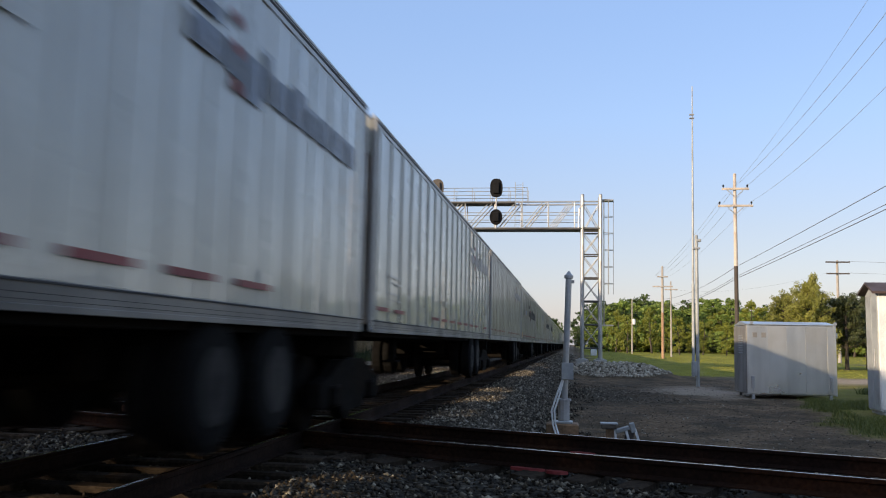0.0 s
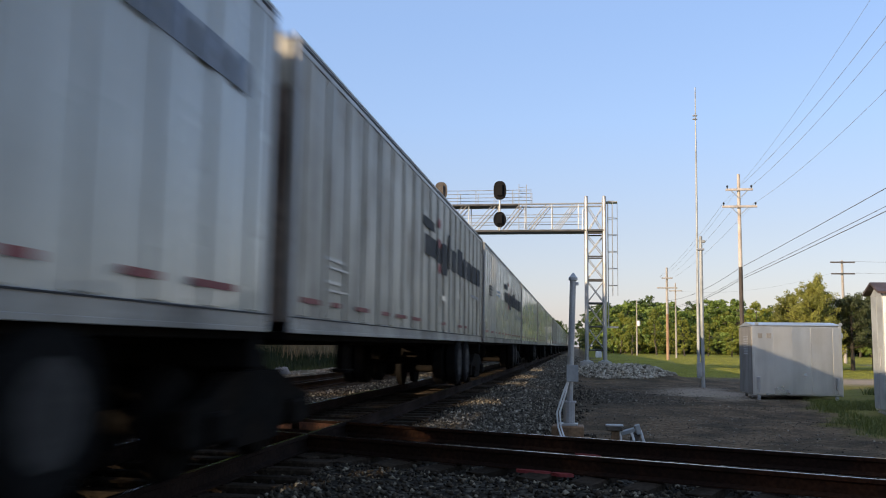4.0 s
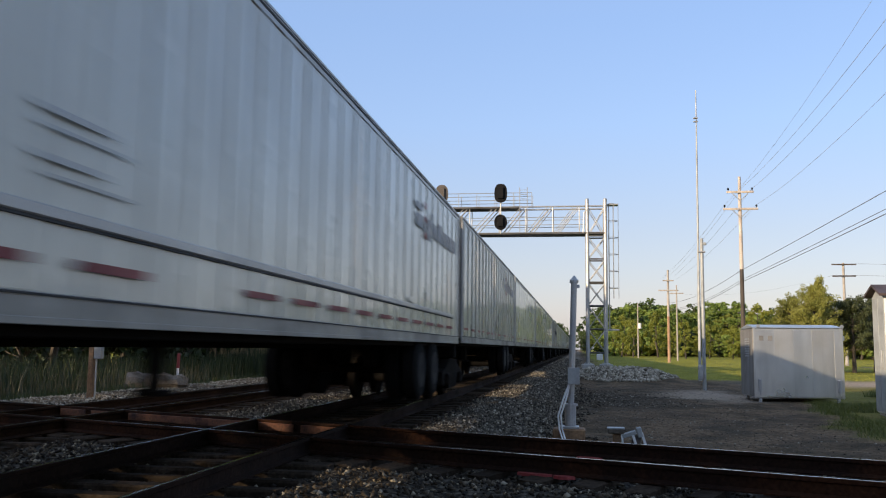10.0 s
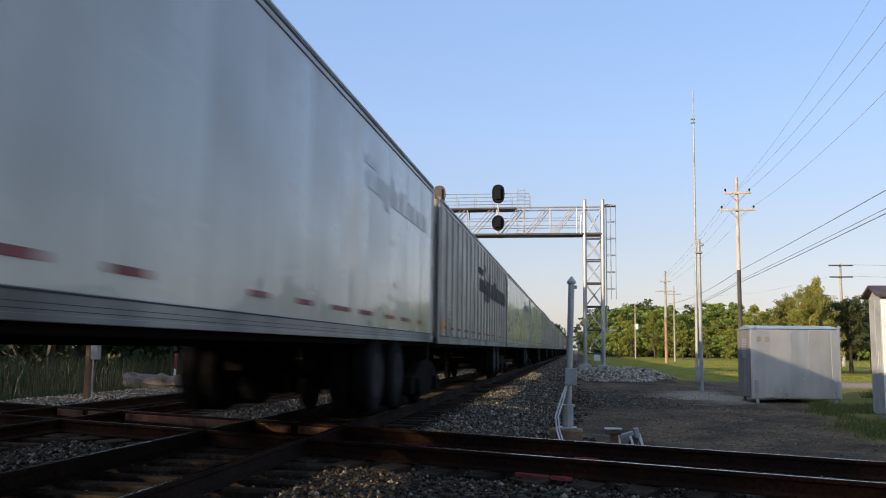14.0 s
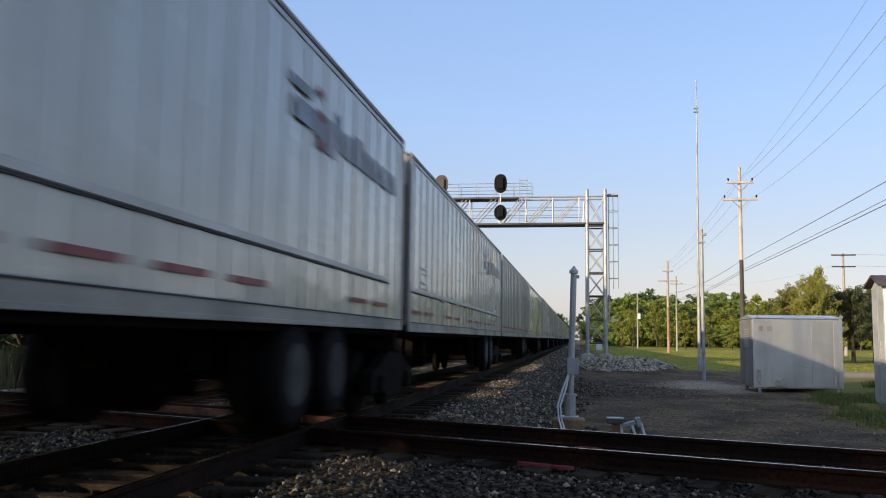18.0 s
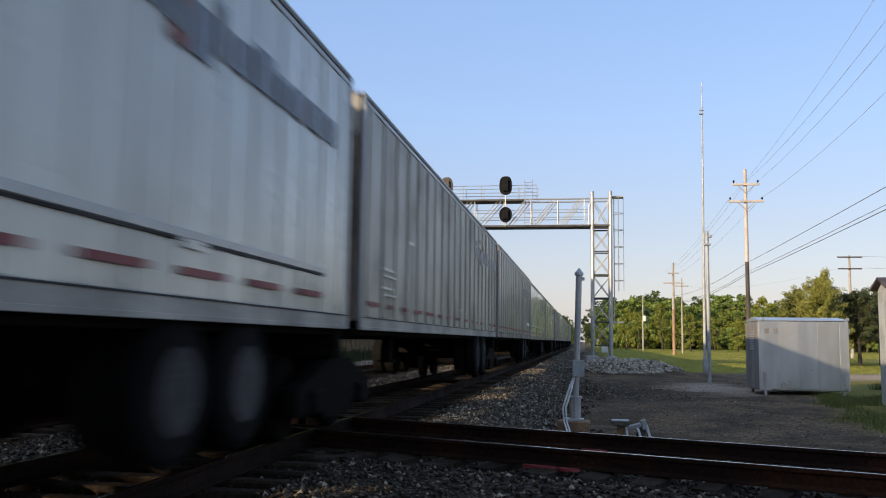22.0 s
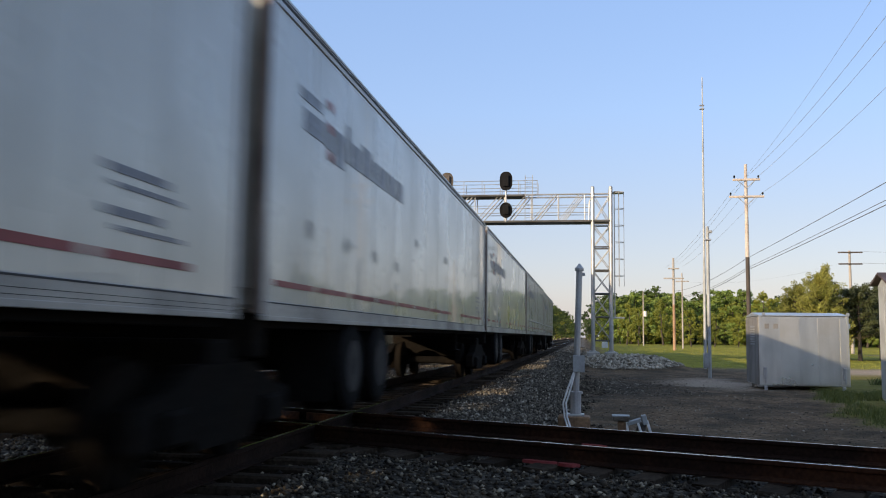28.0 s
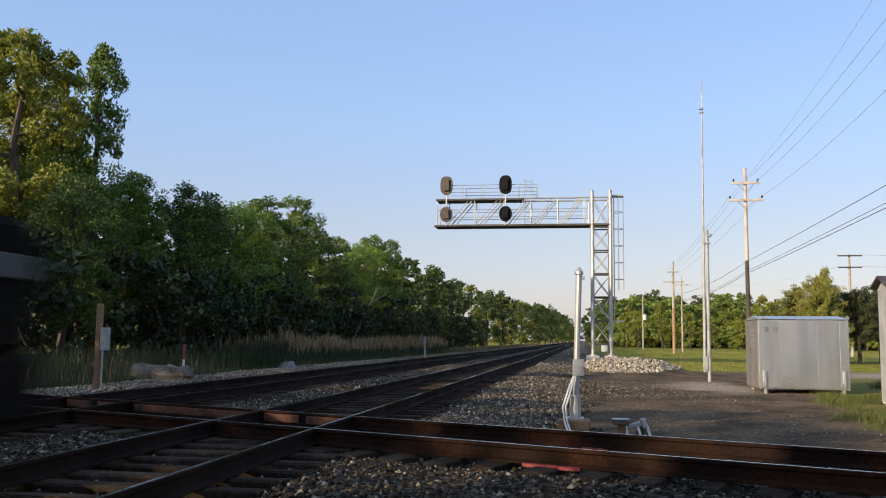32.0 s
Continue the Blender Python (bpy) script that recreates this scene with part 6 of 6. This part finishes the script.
    if k == 31:
        part("end_frame", Mesh().box(HALF - 0.02, HALF + 0.022, L - 0.2, L + 0.04, Z0 - 0.02, Z1 - 0.02, 0.006), M_ENDWALL, t, "rust-brown end frame post")
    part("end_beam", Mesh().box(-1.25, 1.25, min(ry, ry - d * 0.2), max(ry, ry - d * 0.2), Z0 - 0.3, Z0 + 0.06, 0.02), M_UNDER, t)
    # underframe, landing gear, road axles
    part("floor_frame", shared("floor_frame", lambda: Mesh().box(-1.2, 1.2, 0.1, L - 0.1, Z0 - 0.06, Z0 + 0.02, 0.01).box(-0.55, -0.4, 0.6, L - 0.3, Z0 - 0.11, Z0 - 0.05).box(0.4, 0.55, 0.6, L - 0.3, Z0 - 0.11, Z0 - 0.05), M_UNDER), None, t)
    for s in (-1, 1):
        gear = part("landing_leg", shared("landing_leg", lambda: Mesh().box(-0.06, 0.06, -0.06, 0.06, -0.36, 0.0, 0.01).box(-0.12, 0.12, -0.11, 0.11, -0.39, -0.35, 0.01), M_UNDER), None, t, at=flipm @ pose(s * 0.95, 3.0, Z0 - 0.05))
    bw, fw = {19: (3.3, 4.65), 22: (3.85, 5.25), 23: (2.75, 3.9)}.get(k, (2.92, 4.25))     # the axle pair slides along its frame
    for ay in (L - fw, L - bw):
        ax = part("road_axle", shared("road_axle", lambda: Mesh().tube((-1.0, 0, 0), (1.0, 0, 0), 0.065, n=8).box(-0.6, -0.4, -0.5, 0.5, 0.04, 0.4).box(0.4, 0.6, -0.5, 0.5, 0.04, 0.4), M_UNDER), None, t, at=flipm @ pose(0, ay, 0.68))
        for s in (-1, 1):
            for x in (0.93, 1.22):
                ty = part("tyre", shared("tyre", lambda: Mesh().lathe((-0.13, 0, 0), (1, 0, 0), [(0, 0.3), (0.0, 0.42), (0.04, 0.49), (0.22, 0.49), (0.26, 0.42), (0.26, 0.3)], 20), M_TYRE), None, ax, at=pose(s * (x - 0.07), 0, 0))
                if x > 1:
                    part("rim", shared(f"rim|{k in range(19, 24)}", lambda: Mesh().lathe((0, 0, 0), (1, 0, 0), [(-0.135, 0.29), (-0.09, 0.22), (-0.06, 0.12), (-0.14, 0.1), (0.14, 0.1), (0.06, 0.12), (0.09, 0.22), (0.135, 0.29)], 16), M_HUBPALE if k in range(19, 24) else M_HUB), None, ty)
    for s in (-1, 1):
        part("mud_flap", shared("mud_flap", lambda: Mesh().box(-0.3, 0.3, 0, 0.015, 0.32, 1.05, 0.004), M_TYRE), None, t, at=flipm @ pose(s * 0.9, L - bw + 0.62, 0))
    # rail bogie under the coupled ends; the last trailer has one under its tail too
    bogie(t, L + GAP / 2 if not flip else -GAP / 2, flip)
    if k == len(CARS) - 1:
        bogie(t, L - 0.6, flip)
    if k in (0, 1, 2, 12, 13, 14, 15, 19, 23, 24, 25, 29, 30, 31, 32):
        t.scale.z = 1.016                     # a little taller than the rest
    return t


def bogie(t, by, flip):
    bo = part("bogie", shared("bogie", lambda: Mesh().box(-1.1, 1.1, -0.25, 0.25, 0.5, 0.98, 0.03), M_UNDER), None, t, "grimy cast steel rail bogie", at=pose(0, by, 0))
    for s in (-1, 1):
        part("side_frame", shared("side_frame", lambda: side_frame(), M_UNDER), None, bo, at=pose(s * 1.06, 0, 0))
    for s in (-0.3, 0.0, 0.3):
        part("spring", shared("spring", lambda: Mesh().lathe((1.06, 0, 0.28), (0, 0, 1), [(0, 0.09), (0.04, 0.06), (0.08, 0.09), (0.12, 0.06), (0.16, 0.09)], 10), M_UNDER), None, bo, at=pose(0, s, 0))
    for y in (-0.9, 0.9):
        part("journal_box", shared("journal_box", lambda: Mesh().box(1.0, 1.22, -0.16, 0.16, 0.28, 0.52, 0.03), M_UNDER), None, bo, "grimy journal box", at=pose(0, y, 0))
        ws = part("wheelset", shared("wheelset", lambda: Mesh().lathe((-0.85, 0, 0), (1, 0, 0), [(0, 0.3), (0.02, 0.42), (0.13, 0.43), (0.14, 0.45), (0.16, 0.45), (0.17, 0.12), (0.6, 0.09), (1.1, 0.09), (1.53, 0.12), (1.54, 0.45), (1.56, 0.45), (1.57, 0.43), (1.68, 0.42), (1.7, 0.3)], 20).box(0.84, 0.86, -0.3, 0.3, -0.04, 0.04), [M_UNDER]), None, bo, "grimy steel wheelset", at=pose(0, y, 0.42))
        WHEELS.setdefault((y, flip), []).append(ws)


WHEELS = {}
TRAIN = []
# skin, ribs, rub rail, mark, blue stripes
CARS = ["w1-1", "w2-1", "g1-1", "g2-2s", "w2-1", "t2-2", "w1-2s", "w0-3", "w0r3", "w0-1", "g2-1", "c1r1", "w2-1", "c0-3", "w0-3", "w0-3", "t2-2", "w0-1",
        "w0-3", "w1r1", "w1r1", "g2-1", "w0-1", "c1r1", "t2-1", "g2-1", "w0r1", "w0-3", "g2-3", "w0-3", "w0-1", "w0-1", "w1r1", "w1r1"]


def build_train():
    pos = FIRST - LEN
    for k in range(-4, len(CARS)):
        c = CARS[k] if k >= 0 else "w0-1"
        flip = k >= 28
        slack = float(np.interp(k, (0, 2, 13, 15, 18, 25, 26, 28, 29, 33), (-0.25, -0.45, -0.53, -0.36, -0.13, -0.2, -0.3, -0.1, -0.05, -0.32)))   # play in the couplings
        start = FIRST + k * PITCH - LEN + (1.6 if k >= 28 else 0.0) + slack
        TRAIN.append((trailer(k, c[0], int(c[1]), c[2] == "r", int(c[3]), 1 if c.endswith("s") else 0, flip, 4 if c[:2] == "w0" else 2), start))
    t, start = TRAIN[-1]
    y = LEN
    pl = part("end_platform", Mesh().box(-1.2, 1.22, y + 0.05, y + 1.25, 0.62, 0.95, 0.03).box(0.7, 1.22, y + 0.45, y + 1.2, 0.95, 1.6, 0.05).box(-0.2, 0.2, y + 1.2, y + 1.6, 0.6, 0.95, 0.04), M_UNDER, t, "dark coupler platform behind the last trailer")
    part("marker_unit", Mesh().box(1.215, 1.24, y + 0.5, y + 1.15, 1.3, 1.42, 0.008), M_GRATE, pl)


def motions():
    for ob, start in TRAIN:
        walk(ob, [(s, pose(AX, start - SPEED * s, 0)) for s in (0.0, 8.0, 16.0, 24.0, 32.0)])
    # all wheelsets roll at the same rate: one roll for each place in the bogie, shared by the rest
    rate = math.degrees(SPEED / 0.43)
    for (y, flip), obs in WHEELS.items():
        first = obs[0]
        walk(first, [(i / FPS, pose(0, y, 0.42, rate * i / FPS)) for i in range(0, 32 * FPS + 1)])
        for o in obs[1:]:
            o.rotation_mode = "QUATERNION"
            o.animation_data_create()
            o.animation_data.action = first.animation_data.action
            o.animation_data.action_slot = first.animation_data.action_slot


build_ground()
build_tracks()
build_bridge()
build_trackside()
build_poles()
build_distance()
build_woods()
build_train()
build_grass()
stones("ballast", "loose grey ballast stones along the tracks", 54000, (-12.5, 6, 4.6, 40), lambda x, y: (cover(x, y)[0] > 0.35) & (y < 42) & (np.abs(x / np.maximum(y, 1)) < 0.75) & ((x < 0.5) | (np.abs(c_dist(x, y)) < 2.9)) & ((np.minimum(np.minimum(np.abs(x - AX), np.abs(x - BX)), np.abs(c_dist(x, y))) > 1.3) | (np.sin(x * 91.7 + y * 57.3) > -0.1)), (0.014, 0.037), [M_BALLAST])
stones("clean_ballast", "cleaner grey ballast on the shoulder of the track bed", 16000, (-2.3, 0.6, 11.6, 46), lambda x, y: (np.abs(c_dist(x, y)) > 1.6) & (x < -0.4 + 0.5 * lumps(x, y, 0.8, 2)), (0.018, 0.042), [M_CLEAN])
stones("yard_gravel", "scattered gravel on the bare yard", 11000, (-1.5, 9, 9, 34), lambda x, y: (cover(x, y)[1] < 0.5), (0.006, 0.018), [M_CLEAN])
stones("gravel_spill", "pale gravel spilled over the bare yard", 2600, (-1.0, 3.4, 21.5, 32), lambda x, y: np.exp(-((x - 1.0) / 1.6) ** 2 - ((y - 26) / 4.0) ** 2) > rng.uniform(0.1, 0.9, len(x)), (0.01, 0.028), [M_CLEAN])
stones("far_shoulder", "grey ballast on the far shoulder of the track bed", 7000, (-2.4, 0.3, 44, 120), lambda x, y: x < 0.1 + 0.4 * lumps(x, y, 1.2, 2), (0.03, 0.07), [M_CLEAN])
# verge pebbles take the riprap's paler tones to stand for sun on them
stones("verge_gravel", "pebbles between far track and reeds, paled as if sunlit", 9000, (-15.8, -10.4, 15, 56), lambda x, y: (np.abs(c_dist(x, y)) > 2.0) & (x < -10.6 + 0.3 * lumps(x, y, 1, 1)) & (x > -14.9 + 0.8 * lumps(x, y, 1.5, 3)), (0.012, 0.04), [M_PILE])
# paler stones put the sunlit spots between the tracks into colour
stones("pale_ballast", "ballast paled for sun falling between the two tracks", 5200, (BX + 1.3, AX - 1.3, 12, 60), lambda x, y: (np.abs(c_dist(x, y)) > 1.7) & (lumps(x, y, 1.2, 6) > -0.3), (0.014, 0.036), [M_CLEAN])
stones("riprap", "heap of pale broken stone by the signal bridge", 4200, (-1.2, 5.0, 34.5, 44), lambda x, y: np.exp(-(((x - 1.9) / 2.2) ** 2 + ((y - 39.5) / 3.8) ** 2) ** 2) > 0.3, (0.035, 0.1), [M_PILE])
motions()
